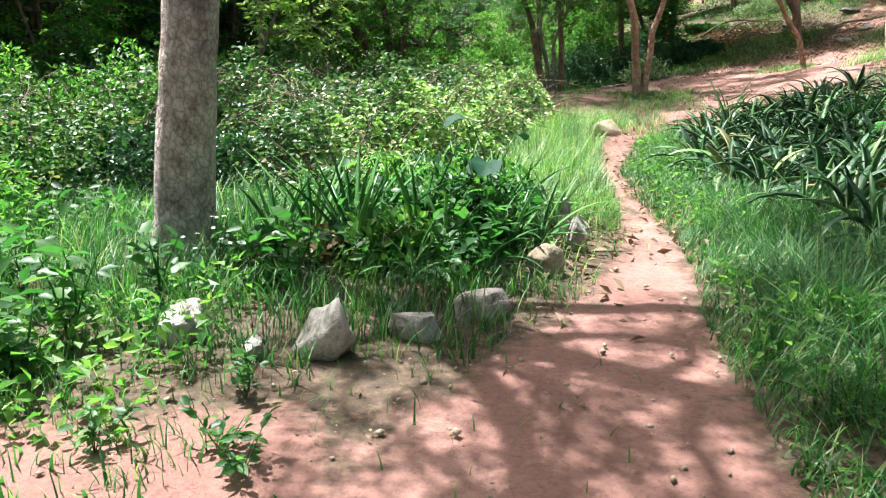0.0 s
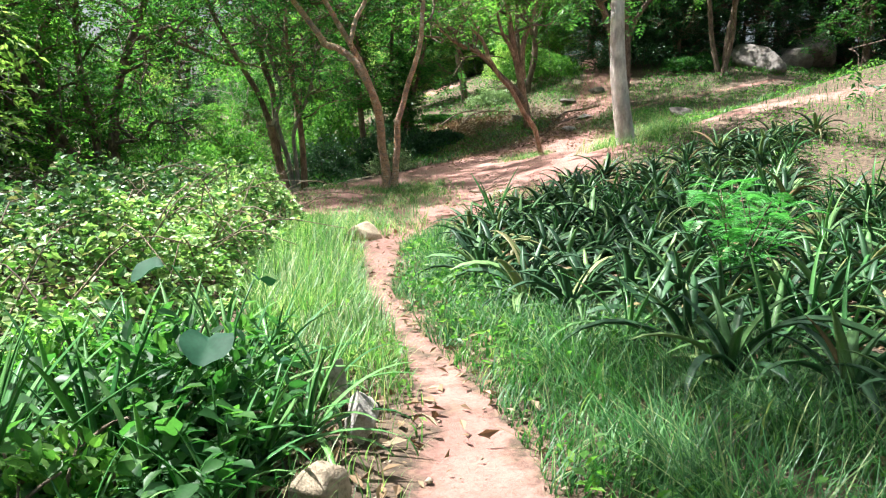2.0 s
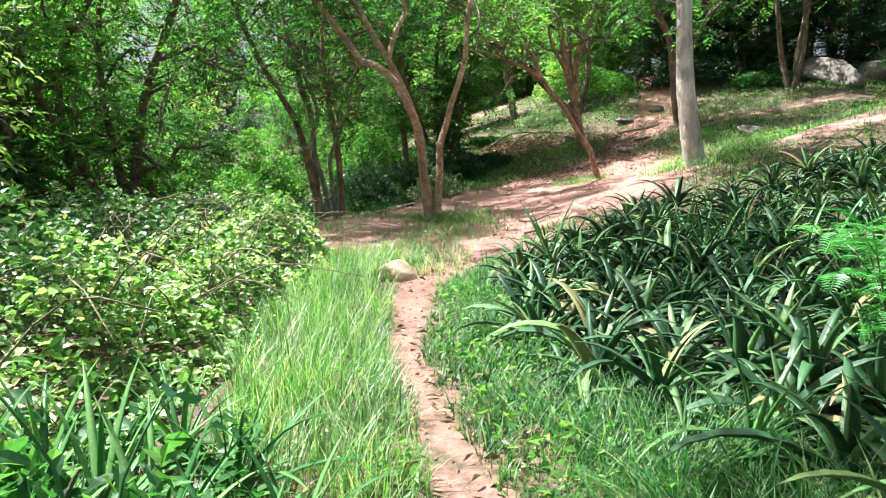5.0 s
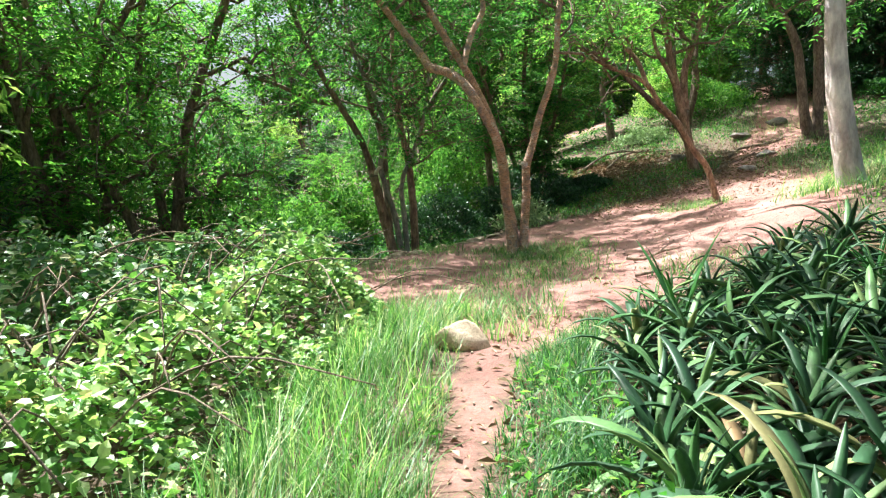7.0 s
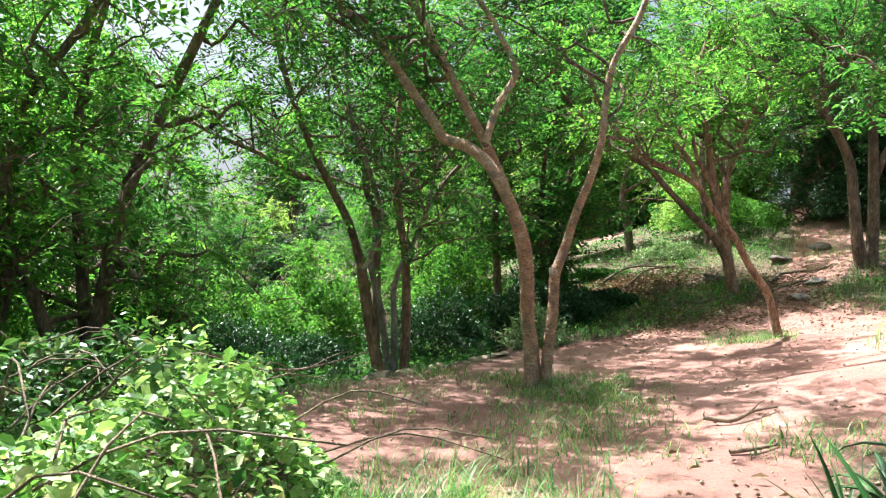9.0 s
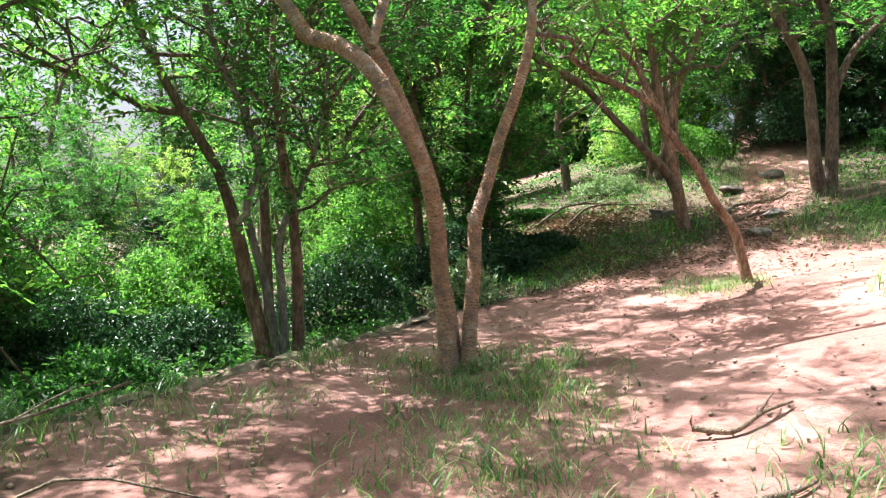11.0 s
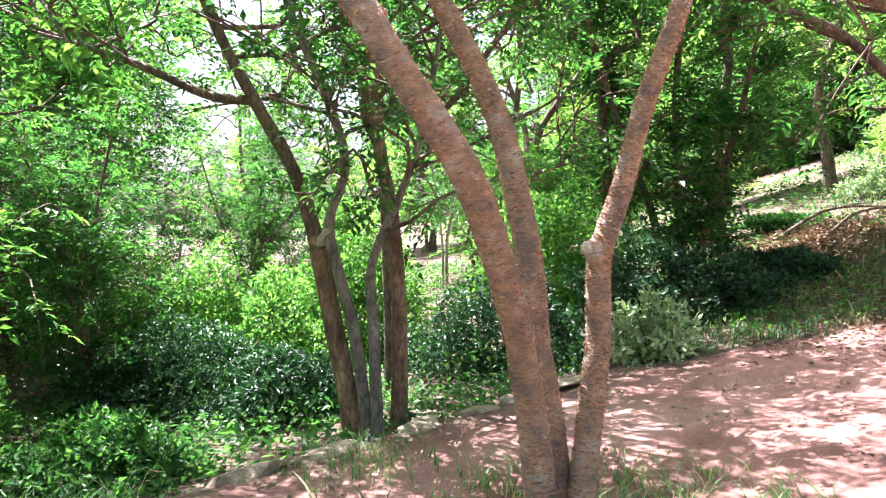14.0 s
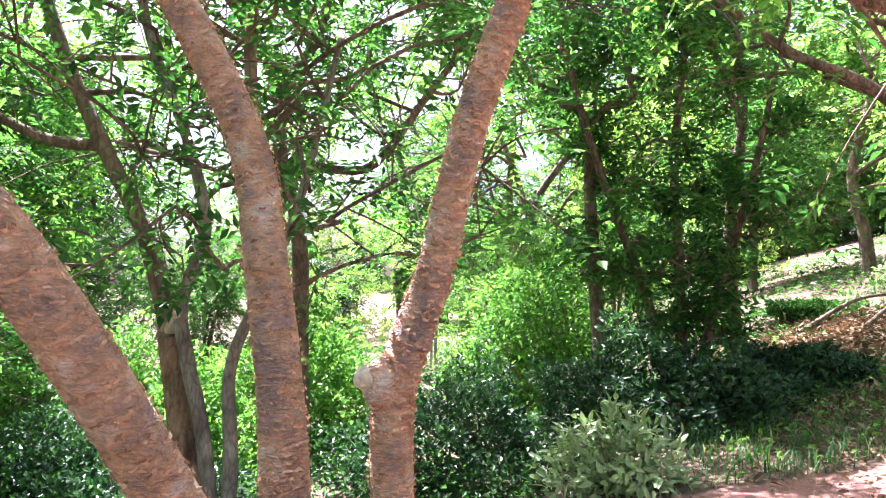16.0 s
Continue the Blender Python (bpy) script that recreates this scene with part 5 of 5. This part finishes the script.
SWORD, STRAP, BED = "upright clump of sword-shaped iris leaves", "arching strap-leaved clump in the stone-edged bed", "light green fleshy rosette in the stone-edged bed"
for i, (x, y, n, s, oa, lab) in enumerate(((-1.05, 5.15, 12, 1.05, 0.3, SWORD), (-0.85, 5.35, 12, 1.1, 0.3, SWORD), (-0.5, 5.0, 15, 1.2, 0.4, SWORD), (-0.55, 5.3, 12, 1.1, 0.35, SWORD), (-0.1, 5.3, 10, 1.1, 0.35, SWORD),
                                           (0.1, 5.0, 24, 0.75, 1.0, STRAP), (0.5, 5.75, 24, 0.8, 1.0, STRAP), (0.25, 6.25, 24, 0.8, 1.0, BED), (-0.35, 5.9, 22, 0.8, 1.0, STRAP), (0.75, 6.35, 20, 0.75, 1.0, BED), (-0.05, 6.7, 22, 0.8, 1.0, BED),
                                           (0.78, 5.3, 20, 0.7, 0.9, STRAP), (0.35, 4.7, 18, 0.6, 1.0, STRAP), (-0.3, 6.4, 20, 0.75, 1.0, BED), (-0.75, 6.1, 20, 0.8, 0.9, STRAP), (0.1, 5.6, 22, 0.75, 1.0, STRAP), (0.55, 5.1, 20, 0.65, 1.0, STRAP), (-0.1, 4.6, 16, 0.5, 0.9, STRAP), (0.95, 5.8, 18, 0.6, 0.9, STRAP), (0.5, 6.9, 20, 0.7, 1.0, BED))):
    rosette("strap_leaved_plant", lab, ground_at(x, y, -0.01), STRAP_LEAVES[:2] if oa < 0.5 else STRAP_LEAVES[1:], n, s * (1.0 if oa < 0.5 else 1.3), 300 + i, oa, "strap-leaved plants", "plant")


# ---- broad-leaved weeds ----
def weed(label, at, height, leaf_len, n, seed, mat=None, group="broad-leaved weeds"):
    rng = np.random.default_rng(seed)
    root = thing("weed", at, label, "plant", group)
    wood = Pile()
    P, W = [], []
    for k in range(5):
        d = unit(np.array([rng.normal() * 0.4, rng.normal() * 0.4, 1.0]))
        line = smooth_line([(0, 0, -0.02), d * height * 0.5 + rng.normal(size=3) * 0.03, d * height * rng.uniform(0.8, 1.1)], 6)
        stem = Pile()
        stem.add(*tube(line, np.linspace(0.006, 0.003, 6), 4))
        part("stem", stem.mesh("stem", mat or M_LEAF_MID), root)
        for j in range(n // 5):
            u = rng.uniform(0.2, 1)
            P.append(line[0] + (line[-1] - line[0]) * u)
            W.append(unit(np.array([rng.normal(), rng.normal(), rng.uniform(-0.2, 0.6)])))
    P, W = np.array(P), np.array(W)
    L = leaf_len * rng.uniform(0.5, 1.2, len(P))
    pile = Pile()
    v, t = broad_arrays(P + W * 0.02, W, unit(np.array([0, 0, 1.0]) + rng.normal(size=(len(P), 3)) * 0.25), L, L * 0.6)
    pile.add(v, None, t)
    tagged(part("foliage", pile.mesh("foliage", mat or M_LEAF_MID), root), kind="stuff")
    return root


rng = np.random.default_rng(14)
weeds = [weed("leafy broad-leaved weed among the grass", (0, 0, 0), 0.45, 0.13, 45, 400 + k) for k in range(3)]
used = set()
for i in range(64):
    if i < 34:
        x, y = rng.uniform(-1.1, 0.75), rng.uniform(4.25, 6.9)
        if x > 0.2 + (y - 4.2) * 0.5:
            x -= 0.8
    elif i < 58:
        x, y = rng.uniform(-4.2, -1.3), rng.uniform(3.2, 7.5)
    else:
        x, y = rng.uniform(-2.4, -0.2), rng.uniform(2.3, 3.4)
    s = rng.uniform(0.6, 1.15) if i < 58 else 0.45
    m = Matrix.Translation(ground_at(x, y)) @ Matrix.Rotation(rng.uniform(0, 6.28), 4, "Z")
    k = i % 3
    ob = weeds[k] if k not in used else copy_thing(weeds[k], m)
    used.add(k)
    ob.matrix_basis = m @ Matrix.Scale(s, 4)

# ---- litter on the ground ----
def litter(n, seed):
    rng = np.random.default_rng(seed)
    x, y = rng.uniform(-4, 14, n), rng.uniform(1, 24, n)
    keep = rng.random(n) < np.where(bareness(x, y) > 0.04, 0.09, np.interp(-np.abs(bareness(x, y)), [-2, -0.3, 0], [0.35, 0.7, 1.0]))
    x, y = x[keep], y[keep]
    n = len(x)
    P = np.stack([x, y, land(x, y) + 0.022], 1)
    W = unit(np.stack([rng.normal(size=n), rng.normal(size=n), rng.normal(size=n) * 0.15], 1))
    U = unit(np.array([0, 0, 1.0]) + rng.normal(size=(n, 3)) * 0.12)
    L = rng.uniform(0.012, 0.034, n)
    pile = Pile()
    v, t = leaf_arrays(P, W, U, L, L * 0.5)
    pile.add(v, None, t)
    tagged(new("leaf_litter", pile.mesh("leaf_litter", M_LITTER, smooth=False)), "dry brown fallen leaves scattered over the earth", "leaf litter", kind="stuff")


litter(26000, 95)


def scatter(name, label, category, n, cx, cy, rx, ry, size, mat, seed, lift=0.05):
    """Dry leaves heaped over one stretch of ground."""
    rng = np.random.default_rng(seed)
    x, y = rng.normal(cx, rx, n), rng.normal(cy, ry, n)
    P = np.stack([x, y, land(x, y) + 0.01 + lift * rng.random(n)], 1)
    W = unit(rng.normal(size=(n, 3)) * np.array([1, 1, 0.35]))
    U = unit(np.array([0, 0, 1.0]) + rng.normal(size=(n, 3)) * 0.5)
    L = rng.uniform(0.5, 1.3, n) * size
    pile = Pile()
    v, t = leaf_arrays(P, W, U, L, L * 0.4)
    pile.add(v, None, t)
    tagged(new(name, pile.mesh(name, mat, smooth=False)), label, category, kind="stuff")


def undergrowth(label, n, box, keep, size, lift, mat, seed):
    """Low leafy ground cover, too many to count."""
    rng = np.random.default_rng(seed)
    x, y = rng.uniform(box[0], box[1], n), rng.uniform(box[2], box[3], n)
    patch = np.array([noise.noise((a * 0.7, b * 0.7, seed)) for a, b in zip(x, y)])
    ok = keep(x, y) & (patch + rng.random(n) * 0.7 > 0.2)
    x, y, patch = x[ok], y[ok], patch[ok]
    n = len(x)
    P = np.stack([x, y, land(x, y) + lift * rng.random(n) * (0.6 + patch)], 1)
    W = unit(rng.normal(size=(n, 3)) * np.array([1, 1, 0.5]))
    U = unit(np.array([0, 0, 1.0]) + rng.normal(size=(n, 3)) * 0.5)
    L = rng.uniform(0.5, 1.3, n) * size
    pile = Pile()
    v, t = leaf_arrays(P, W, U, L, L * 0.55)
    pile.add(v, None, t)
    tagged(new("undergrowth", pile.mesh("undergrowth", mat, smooth=False)), label, "undergrowth", kind="stuff")


undergrowth("low leafy undergrowth in the shaded hollow", 50000, (-14, 5.5, 14, 36), lambda x, y: x < ledge_x(y) - 0.5, 0.11, 0.4, M_LEAF_MID, 601)
undergrowth("leafy ground cover below the stone ledge", 24000, (-2.5, 5.5, 15.6, 23.5), lambda x, y: x < ledge_x(y) - 0.45, 0.075, 0.35, M_LEAF_MID, 606)
undergrowth("low green weeds on the wooded slope", 50000, (5, 30, 21, 40), lambda x, y: (bareness(x, y) < -0.3) & ((y > 25.5) | (x > 12)), 0.1, 0.25, M_LEAF_MID, 602)
undergrowth("weedy ground cover around the tree trunk", 16000, (-7, -0.9, 2.6, 9), lambda x, y: (x < -1.0) | (y > 4.4), 0.075, 0.3, M_LEAF_BRIGHT, 603)
undergrowth("small weeds among the verge grass", 9000, (1.3, 4.6, 1.5, 10), lambda x, y: (bareness(x, y) < -0.02) & (bareness(x, y) > -1.4), 0.06, 0.3, M_LEAF_BRIGHT, 604)
undergrowth("low weeds beside the bank", 45000, (6.5, 24, 6, 24), lambda x, y: bareness(x, y) < -0.25, 0.07, 0.18, M_LEAF_BRIGHT, 605)

def pebbles(n, seed):
    """Small stones and clods pressed into the earth."""
    rng = np.random.default_rng(seed)
    x, y = rng.uniform(-1.5, 13, n), rng.uniform(1.2, 26, n)
    ok = bareness(x, y) > -0.25
    x, y = x[ok], y[ok]
    n = len(x)
    r = 0.004 + 0.02 * rng.random(n) ** 3.2
    c = np.stack([x, y, land(x, y) + 0.012], 1)
    base = np.array([(1, 0, 0), (0.2, 0.9, 0.1), (-0.9, 0.3, 0), (-0.3, -0.9, 0.1), (0.1, 0, 0.75), (0, 0, -0.6)], float)
    v = base[None] * rng.uniform(0.6, 1.4, (n, 6, 1)) * (r[:, None] * np.ones(3))[:, None, :]
    a = rng.uniform(0, 6.28, n)
    ca, sa = np.cos(a)[:, None], np.sin(a)[:, None]
    v = np.stack([v[..., 0] * ca - v[..., 1] * sa, v[..., 0] * sa + v[..., 1] * ca, v[..., 2]], -1) + c[:, None, :]
    t = np.array([(0, 1, 4), (1, 2, 4), (2, 3, 4), (3, 0, 4), (1, 0, 5), (2, 1, 5), (3, 2, 5), (0, 3, 5)])
    pile = Pile()
    pile.add(v.reshape(-1, 3), None, (np.arange(n)[:, None, None] * 6 + t[None]).reshape(-1, 3))
    tagged(new("pebbles", pile.mesh("pebbles", M_STONE_TAN)), "small tan pebbles and clods on the earth", "pebbles", kind="stuff")


pebbles(16000, 701)
scatter("leaf_litter", "heap of dry brown leaves on the far bank", "leaf litter", 6000, 9.0, 25.6, 0.9, 0.7, 0.12, M_LITTER, 501, 0.12)
scatter("leaf_litter", "brown leaf litter on the shaded bank", "leaf litter", 5000, 8.2, 22.6, 1.1, 1.2, 0.09, M_LITTER, 506, 0.03)
scatter("leaf_litter", "dry fallen leaves under the aloes", "leaf litter", 5000, 4.4, 7.6, 1.3, 1.9, 0.09, M_LITTER, 502, 0.06)
scatter("leaf_litter", "withered strap leaves round the iris clump", "leaf litter", 220, -0.5, 5.05, 0.12, 0.12, 0.2, M_LITTER, 503, 0.16)
scatter("leaf_litter", "dry twigs and leaves on the rising trail", "leaf litter", 5000, 11.2, 22.6, 1.5, 1.5, 0.09, M_LITTER, 504, 0.03)
scatter("leaf_litter", "dry leaves in the stone-edged bed", "leaf litter", 900, 0.3, 5.6, 0.5, 0.7, 0.1, M_LITTER, 505, 0.05)


# knot on the hero tree, cut stub on the slender tree
def knob(parent, at, size, mat, seed, name):
    bm = bmesh.new()
    bmesh.ops.create_icosphere(bm, subdivisions=3, radius=1)
    for v in bm.verts:
        p = v.co * (1 + 0.25 * noise.noise(v.co * 1.7 + Vector((seed, 0, 0))))
        v.co = Vector((p.x * size[0], p.y * size[1], p.z * size[2]))
    me = bpy.data.meshes.new(name)
    bm.to_mesh(me)
    bm.free()
    me.materials.append(mat)
    for f in me.polygons:
        f.use_smooth = True
    return part(name, me, parent, local=Matrix.Translation(Vector(at) - parent.location))


knob(hero, (4.515, 16.8, 1.87), (0.06, 0.06, 0.075), M_BARK_RED, 3, "burl")
tagged(knob(hero, (4.475, 16.765, 1.885), (0.03, 0.03, 0.036), M_CUT, 4, "scar"), "pale healed scar")
stub = Pile()
stub.add(*tube([np.array(p) - np.array(C_AT) for p in ((2.34, 19.66, 1.9), (2.42, 19.6, 1.99), (2.45, 19.57, 2.03))], [0.045, 0.042, 0.04], 9, 0.1))
tagged(part("stub", stub.mesh("stub", M_CUT), slender), "pale cut stub")


def bark_flakes(parent, stems, per_metre, seed):
    """Curled flakes of peeling bark, wider than tall, lifting at one edge."""
    rng = np.random.default_rng(seed)
    pile = Pile()
    for pts, r0, r1 in stems:
        pts = np.asarray(pts, float)
        length = np.linalg.norm(np.diff(pts, axis=0), axis=1).sum()
        line = smooth_line(pts, 200)
        for _ in range(int(length * per_metre)):
            k = rng.integers(1, 150)
            u = k / 199
            c, ax = np.asarray(line[k]), unit(np.asarray(line[k + 1]) - np.asarray(line[k - 1]))
            e1 = unit(np.cross(ax, (0.3, 1, 0.1)))
            e2 = np.cross(ax, e1)
            r = r0 + (r1 - r0) * u + r0 * 0.35 * math.exp(-u * length / 0.16)
            a0, w, h, up = rng.uniform(0, 6.28), rng.uniform(0.006, 0.032) / r, rng.uniform(0.003, 0.009), rng.choice((-1, 1))
            lift = rng.uniform(0.001, 0.006)
            v = []
            for i in range(4):
                a = a0 + w * (i / 3 - 0.5)
                d = e1 * math.cos(a) + e2 * math.sin(a)
                wob = rng.normal() * 0.003
                for j in (0, 1):
                    v.append(c + d * (r * 1.04 + 0.001 + lift * j * (0.6 + rng.random())) + ax * up * (j * h + wob))
            pile.add(np.array(v), np.array([[2 * i, 2 * i + 2, 2 * i + 3, 2 * i + 1] for i in range(3)]), None)
    tagged(part("peeling_bark", pile.mesh("peeling_bark", M_FLAKE, smooth=False), parent), "curled flakes of orange and grey bark", kind="stuff")


bark_flakes(hero, [(stem_b1, 0.078, 0.036), (stem_b2, 0.085, 0.036), (stem_b3, 0.07, 0.033)], 320, 77)


# ---- big-leaved plant, feathery sapling, daisies, sticks ----
def heart_mesh(length):
    rows = []
    for a in np.linspace(0, 2 * math.pi, 18, endpoint=False):
        r = length * 0.5 * (1 - 0.28 * math.cos(a)) * (0.82 + 0.2 * abs(math.sin(a)))
        rows.append((length * 0.5 - r * math.cos(a), r * 0.95 * math.sin(a), -0.22 * length * (math.cos(a) < 0) * abs(math.cos(a)) + 0.2 * length * abs(math.sin(a)) + 0.035 * length * math.sin(5 * a)))
    v = np.array(rows + [(length * 0.45, 0, 0)])
    return np_mesh("leaf", v, None, [(k, (k + 1) % 18, 18) for k in range(18)], M_BIGLEAF)


def big_leaf_plant(at, height, n, seed):
    rng = np.random.default_rng(seed)
    root = thing("broad_leaved_plant", at, "tall weed with large dull blue-green heart-shaped leaves", "plant")
    meshes = [heart_mesh(v) for v in (0.12, 0.16, 0.2)]
    for k in range(n):
        u = 0.35 + 0.65 * (k + 1) / n
        a = k * 2.4 + rng.uniform(-0.3, 0.3)
        out = rng.uniform(0.1, 0.26)
        tip = np.array([math.cos(a) * out, math.sin(a) * out, height * u])
        pile = Pile()
        pile.add(*tube(smooth_line([(0, 0, 0), (tip[0] * 0.3, tip[1] * 0.3, height * u * 0.7), tip], 6), np.linspace(0.007, 0.004, 6), 5))
        stalk = part("stalk", pile.mesh("stalk", M_STRAP), root)
        part("leaf", meshes[k % 3], stalk, local=Matrix.Translation(tip) @ Matrix.Rotation(a, 4, "Z") @ Matrix.Rotation(rng.uniform(0.0, 0.25), 4, "Y") @ Matrix.Rotation(rng.uniform(-0.2, 0.2), 4, "X"))


big_leaf_plant(ground_at(0.42, 5.2), 0.93, 5, 5)


def frond_mesh(length, seed):
    """A feathery leaf: a rib with pairs of fine leaflets."""
    pile = Pile()
    rib = smooth_line([(0, 0, 0), (length * 0.5, 0, length * 0.12), (length, 0, -length * 0.05)], 9)
    pile.add(*tube(rib, np.linspace(0.004, 0.0015, 9), 3))
    n = 16
    u = np.linspace(0.12, 0.98, n)
    base = smooth_line([(0, 0, 0), (length * 0.5, 0, length * 0.12), (length, 0, -length * 0.05)], n)
    for sgn in (-1, 1):
        W = np.stack([np.full(n, 0.45), np.full(n, sgn * 1.0), np.full(n, 0.06)], 1)
        L = length * 0.3 * np.sin(u * math.pi * 0.92 + 0.12)
        v, t = leaf_arrays(base, W, np.tile(np.array([[0, 0, 1.0]]), (n, 1)), L, L * 0.2)
        pile.add(v, None, t)
    return pile.mesh("frond", M_FEATHER, smooth=False)


def feathery_sapling(at, height, seed):
    rng = np.random.default_rng(seed)
    root = thing("sapling", at, "feathery lime-green sapling growing among the aloes", "sapling")
    fronds = [frond_mesh(v, 1) for v in (0.17, 0.22, 0.27)]
    for k in range(5):
        a = k * 1.26 + rng.uniform(-0.3, 0.3)
        top = np.array([math.cos(a) * 0.32, math.sin(a) * 0.32, height * rng.uniform(0.75, 1)])
        line = smooth_line([(0, 0, 0), top * np.array([0.3, 0.3, 0.55]), top], 8)
        pile = Pile()
        pile.add(*tube(line, np.linspace(0.008, 0.004, 8), 5))
        stem = part("stem", pile.mesh("stem", M_TWIG), root)
        for j in range(12):
            o = line[min(7, 2 + j // 2)]
            part("frond", fronds[j % 3], stem, local=Matrix.Translation(o) @ Matrix.Rotation(rng.uniform(0, 6.28), 4, "Z") @ Matrix.Rotation(rng.uniform(-0.5, 0.2), 4, "Y"))


feathery_sapling(ground_at(4.0, 6.25), 1.0, 3)
feathery_sapling(ground_at(4.5, 6.6), 0.85, 4)
feathery_sapling(ground_at(5.0, 7.4), 0.7, 6)


def daisy_clump(at, seed):
    rng = np.random.default_rng(seed)
    root = thing("daisy_clump", at, "wispy weed with tiny white daisy flowers by the trunk", "flower")
    me = None
    for k in range(16):
        top = np.array([rng.normal() * 0.14, rng.normal() * 0.1, rng.uniform(0.28, 0.5)])
        pile = Pile()
        pile.add(*tube(smooth_line([(0, 0, 0), top * np.array([0.4, 0.4, 0.6]), top], 5), 0.0025, 3))
        stem = part("stem", pile.mesh("stem", M_GRASS), root)
        n = 8
        a = np.linspace(0, 6.283, n, endpoint=False)
        if me is None:
            pp = Pile()
            v, t = leaf_arrays(np.zeros((n, 3)), np.stack([np.cos(a), np.sin(a), np.full(n, 0.15)], 1), np.tile(np.array([[0, 0, 1.0]]), (n, 1)), np.full(n, 0.016), np.full(n, 0.009))
            pp.add(v, None, t)
            me = pp.mesh("flower", M_FLOWER, smooth=False)
        part("flower", me, stem, local=Matrix.Translation(top) @ Matrix.Rotation(rng.uniform(-0.5, 0.5), 4, "X"))


daisy_clump(ground_at(-1.3, 4.55), 1)


def stick(label, pts, r, seed, fork=True):
    root = thing("stick", (pts[0][0], pts[0][1], float(land(pts[0][0], pts[0][1]))), label, "stick")
    at = np.array(root.location)
    line = smooth_line([np.array([x, y, float(land(x, y)) + z]) - at for x, y, z in pts], 16)
    pile = Pile()
    pile.add(*tube(line, np.linspace(r, r * 0.4, 16), 7, 0.15, seed))
    part("branch", pile.mesh("branch", M_TWIG), root)
    if fork:
        pile = Pile()
        e = line[9] + (line[12] - line[9]) * 1.2 + np.array([0.06, 0.12, 0.05])
        pile.add(*tube(smooth_line([line[9], (line[9] + e) / 2 + np.array([0.02, 0, 0.03]), e], 7), np.linspace(r * 0.5, r * 0.2, 7), 5))
        part("twig", pile.mesh("twig", M_TWIG), root)


stick("bent dead branch lying on the bare earth", [(5.0, 14.0, 0.06), (5.2, 13.9, 0.03), (5.45, 13.98, 0.06), (5.75, 14.1, 0.03)], 0.022, 1)
stick("short dark stick lying on the bare earth", [(4.75, 13.15, 0.02), (4.95, 13.12, 0.03), (5.15, 13.18, 0.02)], 0.02, 2, False)
stick("thin dead branch sticking out of the brambles", [(1.2, 13.0, 0.7), (1.6, 13.3, 0.62), (2.1, 13.5, 0.72)], 0.012, 4)
stick("grey dead branch in the stone-edged bed", [(-0.3, 5.0, 0.1), (0.0, 5.2, 0.3), (0.4, 5.1, 0.2)], 0.012, 5)
stick("grey dead branch in the brambles", [(-1.6, 9.0, 0.5), (-0.9, 9.3, 0.95), (-0.4, 9.9, 0.9)], 0.014, 6)
stick("grey dead branch in the brambles", [(-0.6, 10.6, 0.6), (0.1, 10.5, 1.05), (0.5, 11.2, 0.95)], 0.014, 7)
stick("fallen dead branches on the far bank", [(8.6, 26.2, 0.1), (9.6, 26.5, 0.35), (10.6, 26.3, 0.2)], 0.04, 8)
stick("fallen dead branches on the far bank", [(9.2, 25.6, 0.1), (10.0, 26.0, 0.3), (11.2, 25.8, 0.1)], 0.035, 9)
stick("broken pale post standing in the brambles", [(-1.5, 10.6, 0.3), (-1.48, 10.6, 0.8), (-1.5, 10.6, 1.2)], 0.045, 10, False)
stick("root crossing the rising trail", [(11.6, 23.4, 0.02), (12.3, 23.9, 0.06), (13.1, 23.8, 0.03), (13.8, 24.2, 0.0)], 0.05, 11)
stick("root crossing the rising trail", [(11.0, 22.6, 0.0), (11.8, 22.9, 0.05), (12.6, 23.1, 0.02)], 0.04, 12)
